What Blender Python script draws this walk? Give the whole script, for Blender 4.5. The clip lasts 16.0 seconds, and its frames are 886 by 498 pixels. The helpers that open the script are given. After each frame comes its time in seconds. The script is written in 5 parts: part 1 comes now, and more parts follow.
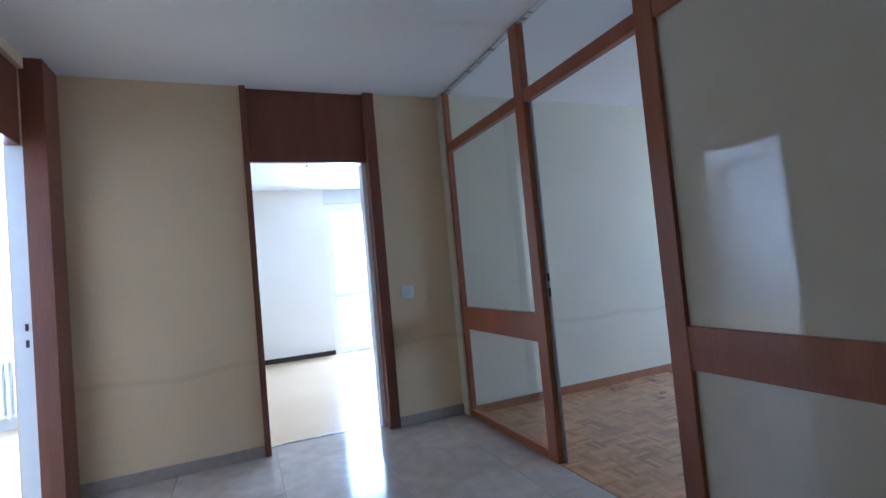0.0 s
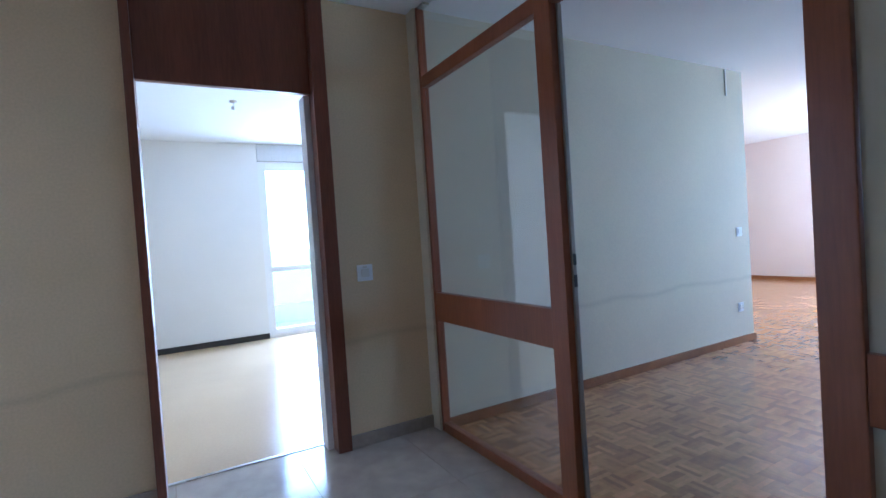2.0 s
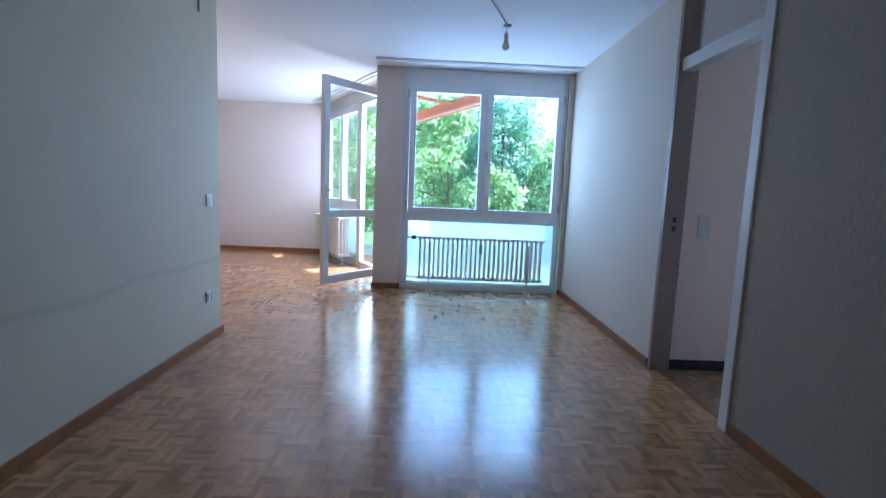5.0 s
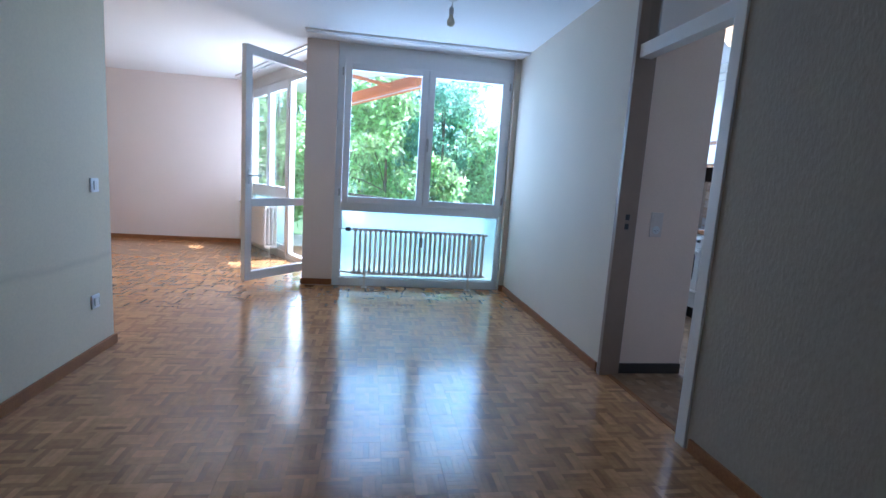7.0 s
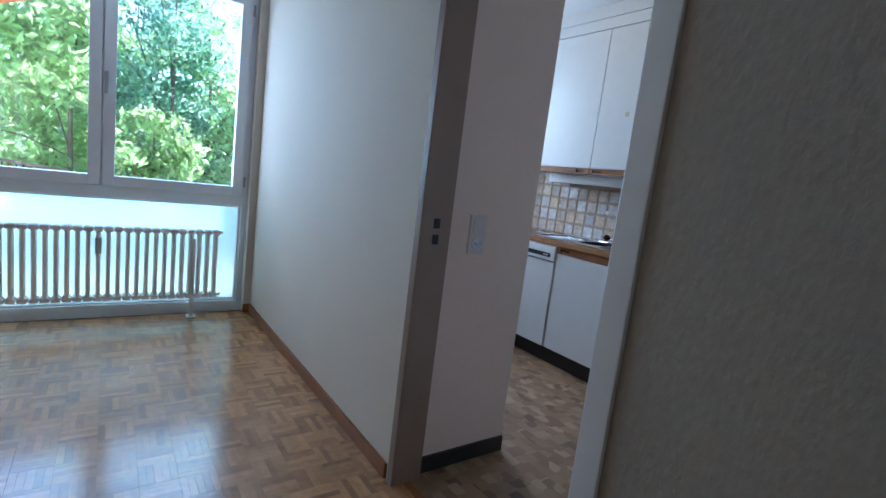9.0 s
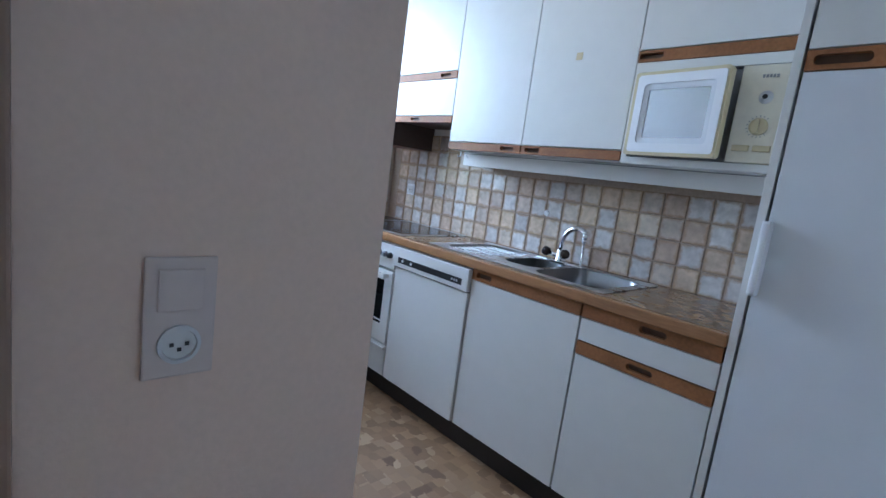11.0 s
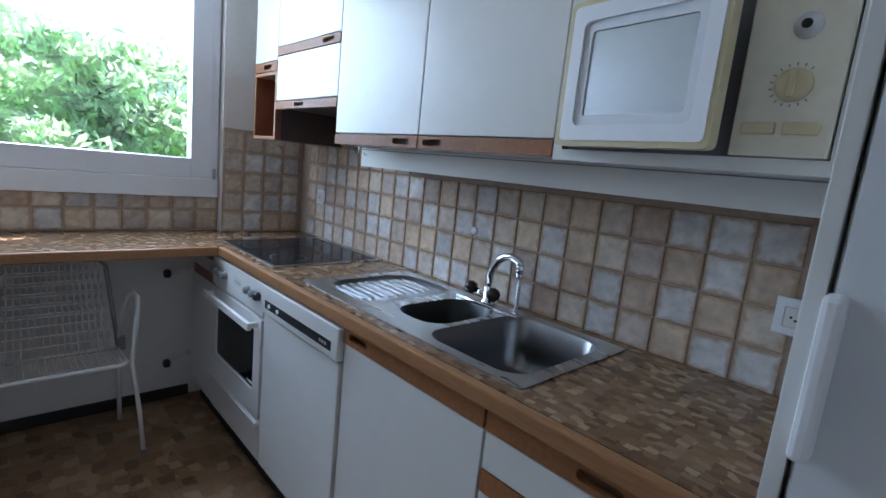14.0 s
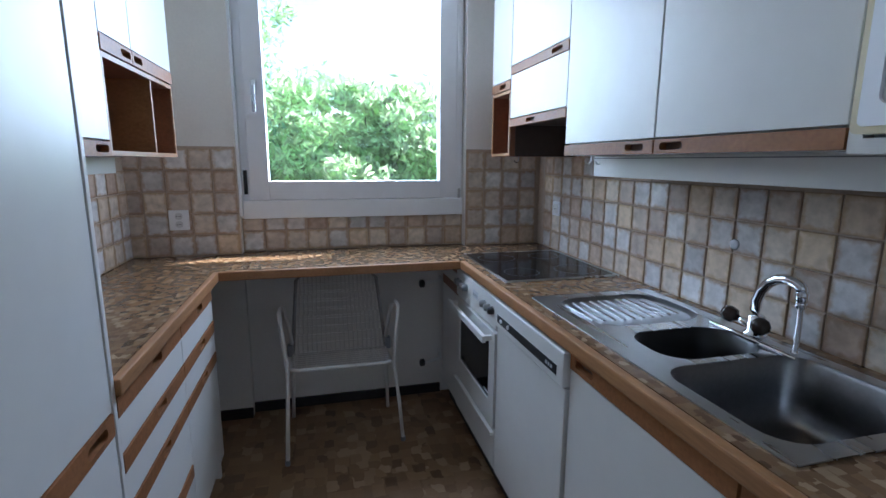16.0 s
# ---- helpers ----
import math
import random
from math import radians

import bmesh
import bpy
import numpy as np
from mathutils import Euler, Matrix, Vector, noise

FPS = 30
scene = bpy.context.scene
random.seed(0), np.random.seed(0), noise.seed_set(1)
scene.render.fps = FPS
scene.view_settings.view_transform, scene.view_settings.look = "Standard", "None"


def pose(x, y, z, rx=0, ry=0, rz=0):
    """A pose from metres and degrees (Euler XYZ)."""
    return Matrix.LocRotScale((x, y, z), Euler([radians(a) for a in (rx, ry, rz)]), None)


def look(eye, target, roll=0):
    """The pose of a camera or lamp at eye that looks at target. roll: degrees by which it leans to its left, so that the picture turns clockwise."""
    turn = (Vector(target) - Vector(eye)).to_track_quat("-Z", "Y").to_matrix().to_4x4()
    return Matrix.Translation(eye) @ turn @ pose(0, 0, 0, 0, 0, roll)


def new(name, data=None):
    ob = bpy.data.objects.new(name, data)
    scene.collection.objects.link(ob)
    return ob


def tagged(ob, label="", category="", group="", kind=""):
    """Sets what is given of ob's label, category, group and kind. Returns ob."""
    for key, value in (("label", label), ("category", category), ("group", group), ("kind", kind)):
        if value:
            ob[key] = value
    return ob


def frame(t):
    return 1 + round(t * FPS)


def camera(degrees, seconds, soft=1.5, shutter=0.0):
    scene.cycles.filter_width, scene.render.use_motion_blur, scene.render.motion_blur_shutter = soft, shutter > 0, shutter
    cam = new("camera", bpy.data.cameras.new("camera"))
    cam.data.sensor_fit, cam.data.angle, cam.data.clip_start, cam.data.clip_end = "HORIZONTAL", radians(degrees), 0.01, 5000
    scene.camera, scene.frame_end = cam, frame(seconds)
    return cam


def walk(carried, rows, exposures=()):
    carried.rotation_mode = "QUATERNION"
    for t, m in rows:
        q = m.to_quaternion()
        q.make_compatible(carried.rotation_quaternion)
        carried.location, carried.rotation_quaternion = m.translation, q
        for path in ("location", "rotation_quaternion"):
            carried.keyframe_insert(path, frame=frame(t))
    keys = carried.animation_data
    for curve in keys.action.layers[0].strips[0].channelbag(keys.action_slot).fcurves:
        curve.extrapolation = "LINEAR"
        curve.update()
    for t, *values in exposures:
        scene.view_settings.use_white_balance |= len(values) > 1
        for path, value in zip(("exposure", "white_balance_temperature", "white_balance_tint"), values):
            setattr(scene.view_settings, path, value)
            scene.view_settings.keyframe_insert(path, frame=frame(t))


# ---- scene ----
cam = camera(85.4, 16.0)
PATH = [
    (0, (0.56, 0.429, 1.156), (1.337, 2.27, 1.241), -5.2),
    (0.5, (0.542, 0.519, 1.145), (1.316, 2.362, 1.203), -4.9),
    (1, (0.529, 0.688, 1.145), (1.316, 2.526, 1.169), -4.6),
    (1.5, (0.59, 0.977, 1.176), (1.408, 2.802, 1.167), -4.3),
    (2, (0.769, 1.319, 1.181), (1.748, 3.062, 1.133), -3.8),
    (2.5, (0.977, 1.643, 1.176), (2.213, 3.213, 1.088), -3.1),
    (3, (1.19, 1.915, 1.183), (2.774, 3.129, 1.04), -1.9),
    (3.5, (1.45, 2.109, 1.172), (3.273, 2.91, 0.988), -0.5),
    (4, (1.65, 2.211, 1.187), (3.591, 2.644, 0.978), 0.8),
    (4.5, (1.788, 2.276, 1.194), (3.772, 2.391, 0.968), 1.9),
    (7, (2.237, 2.271, 1.212), (4.192, 1.955, 0.932), 3.8),
    (7.5, (2.49, 2.214, 1.238), (4.388, 1.651, 0.95), 4.7),
    (8, (2.856, 2.057, 1.226), (4.671, 1.269, 0.938), 5.7),
    (8.5, (3.237, 1.867, 1.224), (4.961, 0.896, 0.93), 6.2),
    (9, (3.612, 1.64, 1.222), (5.226, 0.492, 0.94), 7.0),
    (10.3, (4.215, 0.965, 1.238), (5.695, -0.365, 0.95), 7.6),
    (11.3, (4.539, 0.444, 1.251), (5.917, -0.975, 0.952), 7.8),
    (11.5, (4.563, 0.377, 1.262), (5.867, -1.113, 0.977), 8.2),
    (12, (4.607, 0.215, 1.284), (5.764, -1.394, 1.012), 8.9),
    (12.5, (4.646, 0.051, 1.292), (5.765, -1.585, 1.025), 8.9),
    (13, (4.679, -0.087, 1.314), (5.793, -1.725, 1.043), 8.5),
    (13.5, (4.715, -0.167, 1.325), (5.877, -1.77, 1.046), 8.0),
    (14, (4.752, -0.242, 1.335), (6.179, -1.605, 1.012), 5.9),
    (14.5, (4.772, -0.303, 1.361), (6.432, -1.363, 1.013), 3.7),
    (15, (4.771, -0.32, 1.368), (6.57, -1.118, 1.012), 2.1),
    (15.5, (4.774, -0.328, 1.37), (6.628, -0.989, 1.012), 1.4),
    (16, (4.779, -0.332, 1.369), (6.687, -0.814, 1.01), 0.3),
]
EXPOSURES = [(0.0, 3.6, 4700, 14), (2.0, 3.25, 4600, 14), (2.5, 3.05, 4600, 14), (3.6, 2.65, 4650, 14), (4.5, 2.3, 4650, 13), (7.0, 2.25, 4850, 13), (8.5, 2.2, 5150, 13), (9.2, 2.2, 5150, 13), (11.5, 2.6, 5200, 13), (12.0, 2.42, 5200, 13), (12.5, 2.12, 5250, 13), (13.0, 2.0, 5300, 13), (14.0, 2.05, 5400, 13), (16.0, 1.85, 5450, 14)]
walk(cam, [(t, look(eye, target, roll)) for t, eye, target, roll in PATH], EXPOSURES)

# ---- world, sun, exposure ----
world = bpy.data.worlds.new("sky_world")
scene.world = world
world.use_nodes = True
wn = world.node_tree.nodes
sky = wn.new("ShaderNodeTexSky")
sky.sky_type = "NISHITA"
sky.sun_disc = False
sky.sun_elevation = radians(52)
sky.sun_rotation = radians(153)
wn["Background"].inputs["Strength"].default_value = 0.15
world.node_tree.links.new(sky.outputs[0], wn["Background"].inputs["Color"])
sun_data = bpy.data.lights.new("sun", "SUN")
sun_data.energy, sun_data.angle, sun_data.color = 5.0, radians(0.5), (1.0, 0.95, 0.86)
sun = new("sun", sun_data)
sun.matrix_world = look((0.45 * 20, -0.89 * 20, 25.6), (0, 0, 0))


def facade_point(u, out, z):
    return (8.03 + 0.866 * u + 0.5 * out, 2.8 + 0.5 * u - 0.866 * out, z)


def window_light(name, eye, target, w, h, watts, col=(0.74, 0.86, 1.0)):
    """Sky light at a window opening."""
    d = bpy.data.lights.new(name, "AREA")
    d.shape, d.size, d.size_y, d.energy, d.color = "RECTANGLE", w, h, watts, col
    o = new(name, d)
    o.matrix_world = look(eye, target)
    return o


window_light("window_light_dining", (7.9, 1.68, 1.45), (6.9, 1.68, 1.25), 1.7, 1.9, 11.5, (0.52, 0.74, 1.0))
window_light("window_light_facade", facade_point(1.4, 0.5, 1.5), facade_point(1.4, -1.0, 1.0), 2.0, 1.9, 25, (0.97, 0.95, 0.93))
window_light("window_light_kitchen", (7.74, -0.52, 1.86), (6.8, -0.52, 0.95), 1.0, 1.1, 12)
window_light("window_light_bedroom", (3.0, 8.35, 1.3), (3.0, 7.0, 1.1), 2.3, 2.2, 32)
window_light("window_light_side_room", (-2.3, 6.7, 1.5), (-2.3, 5.0, 1.2), 2.6, 1.5, 34)

# ---- materials ----
def nodes_of(m):
    return m.node_tree.nodes, m.node_tree.links


def mat(name, col, rough=0.6, metal=0.0, vary=0.12, grain=40.0, bump=0.15, big=1.5, spec=0.5, coat=0.0, stretch=(1, 1, 1), dist=0.002, coord="Object"):
    """A surface with variation at two scales, in metres."""
    m = bpy.data.materials.new(name)
    m.use_nodes = True
    n, l = nodes_of(m)
    b = n["Principled BSDF"]
    b.inputs["Roughness"].default_value, b.inputs["Metallic"].default_value = rough, metal
    b.inputs["Specular IOR Level"].default_value = spec
    b.inputs["Coat Weight"].default_value = coat
    tc, mp = n.new("ShaderNodeTexCoord"), n.new("ShaderNodeMapping")
    mp.inputs["Scale"].default_value = stretch
    l.new(tc.outputs[coord], mp.inputs["Vector"])
    fine, wide = n.new("ShaderNodeTexNoise"), n.new("ShaderNodeTexNoise")
    fine.inputs["Scale"].default_value, wide.inputs["Scale"].default_value = grain, big
    fine.inputs["Detail"].default_value, wide.inputs["Detail"].default_value = 6, 4
    l.new(mp.outputs[0], fine.inputs["Vector"])
    l.new(mp.outputs[0], wide.inputs["Vector"])
    add = n.new("ShaderNodeMath")
    add.operation = "ADD"
    l.new(fine.outputs["Fac"], add.inputs[0])
    l.new(wide.outputs["Fac"], add.inputs[1])
    ramp = n.new("ShaderNodeMapRange")
    ramp.inputs["From Min"].default_value, ramp.inputs["From Max"].default_value = 0.6, 1.4
    ramp.inputs["To Min"].default_value, ramp.inputs["To Max"].default_value = 1 - vary, 1 + vary
    l.new(add.outputs[0], ramp.inputs["Value"])
    mul = n.new("ShaderNodeVectorMath")
    mul.operation = "SCALE"
    mul.inputs[0].default_value = col
    l.new(ramp.outputs[0], mul.inputs["Scale"])
    l.new(mul.outputs[0], b.inputs["Base Color"])
    if bump:
        bp = n.new("ShaderNodeBump")
        bp.inputs["Strength"].default_value, bp.inputs["Distance"].default_value = bump, dist
        l.new(fine.outputs["Fac"], bp.inputs["Height"])
        l.new(bp.outputs[0], b.inputs["Normal"])
    rr = n.new("ShaderNodeMapRange")
    rr.inputs["To Min"].default_value, rr.inputs["To Max"].default_value = max(0.02, rough * 0.8), min(1, rough * 1.2)
    l.new(wide.outputs["Fac"], rr.inputs["Value"])
    l.new(rr.outputs[0], b.inputs["Roughness"])
    return m


def random_tint(m, amount=0.3, island=True, hue=0.0):
    """Multiply the base colour by a random factor per piece."""
    n, l = nodes_of(m)
    b = n["Principled BSDF"]
    src = b.inputs["Base Color"].links[0].from_socket
    info = n.new("ShaderNodeObjectInfo")
    geo = n.new("ShaderNodeNewGeometry")
    s = n.new("ShaderNodeMath")
    s.operation = "ADD"
    l.new(info.outputs["Random"], s.inputs[0])
    l.new(geo.outputs["Random Per Island"], s.inputs[1])
    f = n.new("ShaderNodeMath")
    f.operation = "FRACT"
    k = n.new("ShaderNodeMath")
    k.operation = "MULTIPLY"
    k.inputs[1].default_value = 7.31
    l.new(s.outputs[0], k.inputs[0])
    l.new(k.outputs[0], f.inputs[0])
    r = n.new("ShaderNodeMapRange")
    r.inputs["To Min"].default_value, r.inputs["To Max"].default_value = 1 - amount, 1 + amount
    l.new(f.outputs[0], r.inputs["Value"])
    mul = n.new("ShaderNodeVectorMath")
    mul.operation = "SCALE"
    l.new(src, mul.inputs[0])
    l.new(r.outputs[0], mul.inputs["Scale"])
    out = mul.outputs[0]
    if hue:
        hs = n.new("ShaderNodeHueSaturation")
        f2 = n.new("ShaderNodeMath")
        f2.operation = "MULTIPLY_ADD"
        f2.inputs[1].default_value, f2.inputs[2].default_value = hue, 0.5 - hue / 2
        l.new(f.outputs[0], f2.inputs[0])
        l.new(f2.outputs[0], hs.inputs["Hue"])
        l.new(out, hs.inputs["Color"])
        out = hs.outputs[0]
    l.new(out, b.inputs["Base Color"])
    return m


def glass_mat(name, tint=(1, 1, 1), rough=0.0, frost=0.0):
    """Thin window glass: mostly clear, with a mirror part by Fresnel."""
    m = bpy.data.materials.new(name)
    m.use_nodes = True
    n, l = nodes_of(m)
    n.remove(n["Principled BSDF"])
    tr, gl, mix, fr = n.new("ShaderNodeBsdfTransparent"), n.new("ShaderNodeBsdfGlossy"), n.new("ShaderNodeMixShader"), n.new("ShaderNodeLayerWeight")
    tr.inputs["Color"].default_value = (*tint, 1)
    gl.inputs["Roughness"].default_value = rough
    fr.inputs["Blend"].default_value = 0.5
    pw, ml = n.new("ShaderNodeMath"), n.new("ShaderNodeMath")
    pw.operation, ml.operation = "POWER", "MULTIPLY_ADD"
    pw.inputs[1].default_value, ml.inputs[1].default_value, ml.inputs[2].default_value = 5.0, 0.9, 0.075
    l.new(fr.outputs["Facing"], pw.inputs[0])
    l.new(pw.outputs[0], ml.inputs[0])
    l.new(ml.outputs[0], mix.inputs[0])
    l.new(tr.outputs[0], mix.inputs[1])
    l.new(gl.outputs[0], mix.inputs[2])
    out = mix.outputs[0]
    if frost:
        tl, mx = n.new("ShaderNodeBsdfTranslucent"), n.new("ShaderNodeMixShader")
        tl.inputs["Color"].default_value = (*tint, 1)
        mx.inputs[0].default_value = frost
        l.new(out, mx.inputs[1])
        l.new(tl.outputs[0], mx.inputs[2])
        out = mx.outputs[0]
    l.new(out, n["Material Output"].inputs["Surface"])
    return m


WALL = mat("cream_wall_paint", (0.7, 0.53, 0.32), 0.75, grain=90, bump=0.35, vary=0.1)
WALL_W = mat("white_wall_paint", (0.78, 0.77, 0.75), 0.75, grain=90, bump=0.3, vary=0.04)
WALL_K = mat("kitchen_wall_paint", (0.8, 0.77, 0.72), 0.7, grain=90, bump=0.3, vary=0.04)
CEIL = mat("white_ceiling_plaster", (0.8, 0.8, 0.8), 0.85, grain=60, bump=0.2, vary=0.03)
DARKWOOD = mat("red_brown_wood", (0.17, 0.055, 0.028), 0.38, grain=18, vary=0.3, stretch=(6, 6, 0.5), bump=0.1)
OAK = mat("oak_trim", (0.27, 0.115, 0.043), 0.5, spec=0.3, grain=18, vary=0.3, stretch=(5, 5, 5), bump=0.1)
SKIRT_S = mat("stone_skirting", (0.33, 0.27, 0.22), 0.35, grain=30, vary=0.2)
MARBLE = mat("polished_stone_tile", (0.47, 0.4, 0.34), 0.12, grain=9, vary=0.2, bump=0.02, big=2)
PARQ = random_tint(mat("oak_mosaic_parquet", (0.4, 0.2, 0.08), 0.2, grain=30, vary=0.3, bump=0.03, big=3, coat=0.35), 0.34)
PARQ.node_tree.nodes["Principled BSDF"].inputs["Coat Roughness"].default_value = 0.16
JOINT = mat("dark_joint", (0.2, 0.105, 0.05), 0.5)
LINO = mat("pale_linoleum", (0.62, 0.46, 0.28), 0.2, grain=60, vary=0.06, bump=0.02)
VINYL = mat("brown_vinyl", (0.2, 0.13, 0.075), 0.4, grain=22, vary=0.45, bump=0.05, big=8)
PVC = mat("white_window_frame", (0.8, 0.81, 0.83), 0.35, grain=20, vary=0.03, bump=0.02)
PAINTW = mat("white_lacquer", (0.7, 0.695, 0.665), 0.35, grain=15, vary=0.03, bump=0.02)
GLASS = glass_mat("clear_glass", (0.97, 0.985, 0.98))
FROST = glass_mat("frosted_glass", (0.5, 0.58, 0.55), 0.3, 0.42)
fn, fl = nodes_of(FROST)
for node in fn:
    if node.bl_idname == "ShaderNodeBsdfTransparent":
        rf = fn.new("ShaderNodeBsdfRefraction")
        rf.inputs["IOR"].default_value, rf.inputs["Roughness"].default_value = 1.12, 0.55
        rf.inputs["Color"].default_value = (0.62, 0.71, 0.71, 1)
        fl.new(rf.outputs[0], node.outputs[0].links[0].to_socket)
        break
BLACK = mat("black_plastic", (0.015, 0.015, 0.016), 0.4, vary=0.1)
STEEL = mat("brushed_steel", (0.55, 0.56, 0.57), 0.28, metal=1, vary=0.08, grain=120, stretch=(1, 12, 1), bump=0.03)
CHROME = mat("chrome", (0.8, 0.8, 0.82), 0.06, metal=1, vary=0.02, bump=0)
GRASS = mat("grass", (0.07, 0.12, 0.03), 0.9, grain=60, vary=0.5, bump=0.6)
GREYD = mat("dark_grey_strip", (0.16, 0.15, 0.14), 0.5, vary=0.1)
SKIRTB = mat("black_skirting", (0.018, 0.016, 0.016), 0.45, vary=0.2)
# Rough cream plaster, its colour lowered for the weaker light on this stretch.
WALL_T = mat("dimmed_rough_plaster", (0.36, 0.315, 0.25), 0.85, grain=70, bump=0.5, vary=0.1, dist=0.004, stretch=(1, 1, 0.5))


def dark_lined(m, z, amount):
    """A faint dark line along a wall, broken up by noise."""
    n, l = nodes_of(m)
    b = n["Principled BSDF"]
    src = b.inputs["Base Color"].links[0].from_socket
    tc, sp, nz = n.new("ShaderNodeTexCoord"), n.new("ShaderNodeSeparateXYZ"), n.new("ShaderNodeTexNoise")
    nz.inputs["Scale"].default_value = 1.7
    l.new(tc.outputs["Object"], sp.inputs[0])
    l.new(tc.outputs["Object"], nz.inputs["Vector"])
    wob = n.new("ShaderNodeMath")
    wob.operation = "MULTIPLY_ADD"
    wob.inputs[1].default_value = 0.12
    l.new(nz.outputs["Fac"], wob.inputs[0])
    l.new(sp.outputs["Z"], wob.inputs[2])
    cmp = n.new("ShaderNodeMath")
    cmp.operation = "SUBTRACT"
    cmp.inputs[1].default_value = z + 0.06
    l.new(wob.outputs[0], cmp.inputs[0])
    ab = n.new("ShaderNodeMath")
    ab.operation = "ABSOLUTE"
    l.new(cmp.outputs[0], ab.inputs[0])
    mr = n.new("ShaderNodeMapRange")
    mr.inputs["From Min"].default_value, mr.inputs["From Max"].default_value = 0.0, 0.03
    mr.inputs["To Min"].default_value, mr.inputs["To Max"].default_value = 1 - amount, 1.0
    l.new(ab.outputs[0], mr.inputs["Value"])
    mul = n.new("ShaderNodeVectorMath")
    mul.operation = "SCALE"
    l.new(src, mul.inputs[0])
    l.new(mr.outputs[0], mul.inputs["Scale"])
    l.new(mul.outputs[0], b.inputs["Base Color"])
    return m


WALL = dark_lined(WALL, 0.62, 0.12)
WALL_N = dark_lined(mat("pale_cream_paint", (0.65, 0.575, 0.43), 0.75, grain=90, bump=0.35, vary=0.07), 0.62, 0.12)
WALL_C = mat("warm_white_paint", (0.66, 0.59, 0.48), 0.75, grain=90, bump=0.3, vary=0.06)
WALL_P = mat("pinkish_white_paint", (0.78, 0.69, 0.64), 0.75, grain=90, bump=0.3, vary=0.04)
WALL_S = mat("beige_paint", (0.55, 0.48, 0.38), 0.7, grain=90, bump=0.2, vary=0.05)
REDWOOD = mat("red_brown_lacquered_wood", (0.27, 0.085, 0.035), 0.35, grain=18, vary=0.25, stretch=(6, 6, 0.5), bump=0.08)
DARKOAK = mat("dark_oak_rail", (0.2, 0.08, 0.04), 0.4, grain=18, vary=0.3, stretch=(0.6, 6, 8), bump=0.08)
OAKE = mat("oak_edge", (0.33, 0.165, 0.07), 0.42, spec=0.35, grain=18, vary=0.3, stretch=(1, 5, 8), bump=0.06)
# Slot backs: the shade inside the slot is put into this brown.
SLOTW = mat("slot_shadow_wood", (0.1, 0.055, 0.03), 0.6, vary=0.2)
GREYP = mat("grey_paint", (0.4, 0.4, 0.4), 0.5, vary=0.08)
GREYL = mat("light_grey_plastic", (0.6, 0.61, 0.62), 0.45, vary=0.05)
GREYK = mat("mid_grey_plastic", (0.22, 0.23, 0.24), 0.4, vary=0.1)
RADW = mat("radiator_enamel", (0.8, 0.76, 0.72), 0.35, vary=0.05, bump=0.03)
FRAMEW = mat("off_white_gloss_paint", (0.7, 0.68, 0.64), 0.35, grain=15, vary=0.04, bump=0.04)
# Darker copy of the off-white frame paint: shade on the far post.
FRAME_SHADE = mat("shaded_frame_paint", (0.26, 0.18, 0.13), 0.4, grain=15, vary=0.08, bump=0.04)
FRIDGEW = mat("matt_white_front", (0.7, 0.72, 0.75), 0.5, grain=12, vary=0.03, bump=0.02)
DARKGLASS = mat("black_glass", (0.009, 0.009, 0.01), 0.08, vary=0.1, bump=0, spec=0.15)
MWGLASS = mat("grey_mirror_glass", (0.5, 0.52, 0.54), 0.12, metal=0.6, vary=0.05, bump=0)
STEELD = mat("dull_steel", (0.24, 0.24, 0.245), 0.3, metal=1, vary=0.12, grain=90, bump=0.04)
BLACKB = mat("black_insert", (0.012, 0.012, 0.012), 0.35, vary=0.2)
KNOBD = mat("smoky_knob", (0.03, 0.018, 0.014), 0.15, vary=0.2)
IVORY = mat("yellowed_ivory_plastic", (0.72, 0.68, 0.55), 0.4, vary=0.08)
CREAM = mat("cream_plastic", (0.6, 0.52, 0.32), 0.4, vary=0.08)
TAPE = mat("yellowed_tape", (0.6, 0.5, 0.3), 0.6, vary=0.2)
BROWND = mat("dark_brown_metal", (0.045, 0.025, 0.018), 0.4, vary=0.2)
NICHE = mat("reddish_niche_wood", (0.21, 0.075, 0.035), 0.45, grain=18, vary=0.3, stretch=(1, 5, 8), bump=0.05)
STRIPG = mat("warm_grey_strip", (0.26, 0.23, 0.2), 0.5, vary=0.1)
PLATEP = mat("pinkish_plate", (0.6, 0.52, 0.48), 0.4, vary=0.05)
STUBW = mat("brownish_grey_paint", (0.72, 0.57, 0.47), 0.7, grain=90, bump=0.3, vary=0.05)
CHAIRW = mat("white_chair_enamel", (0.78, 0.76, 0.73), 0.4, vary=0.08, bump=0.03)
# The white chair's back frame and mesh are coloured darker to look backlit.
CHAIRD = mat("silhouette_enamel", (0.26, 0.24, 0.22), 0.5, vary=0.15)
CHAIRM = mat("backlit_wire_enamel", (0.58, 0.55, 0.51), 0.5, vary=0.12)
CREAMGLASS = mat("cream_glass_panel", (0.6, 0.55, 0.44), 0.04, vary=0.05, grain=6, bump=0, spec=0.6)
CONCRETE = mat("pale_concrete", (0.5, 0.48, 0.45), 0.8, grain=40, vary=0.15, bump=0.3)
ORANGE = mat("faded_orange_fabric", (0.62, 0.2, 0.07), 0.8, grain=200, vary=0.12, bump=0.2)
BARK = mat("bark", (0.16, 0.13, 0.1), 0.9, grain=25, vary=0.4, bump=0.6)
GROUT = mat("brown_grout", (0.42, 0.33, 0.25), 0.85, grain=80, vary=0.2)
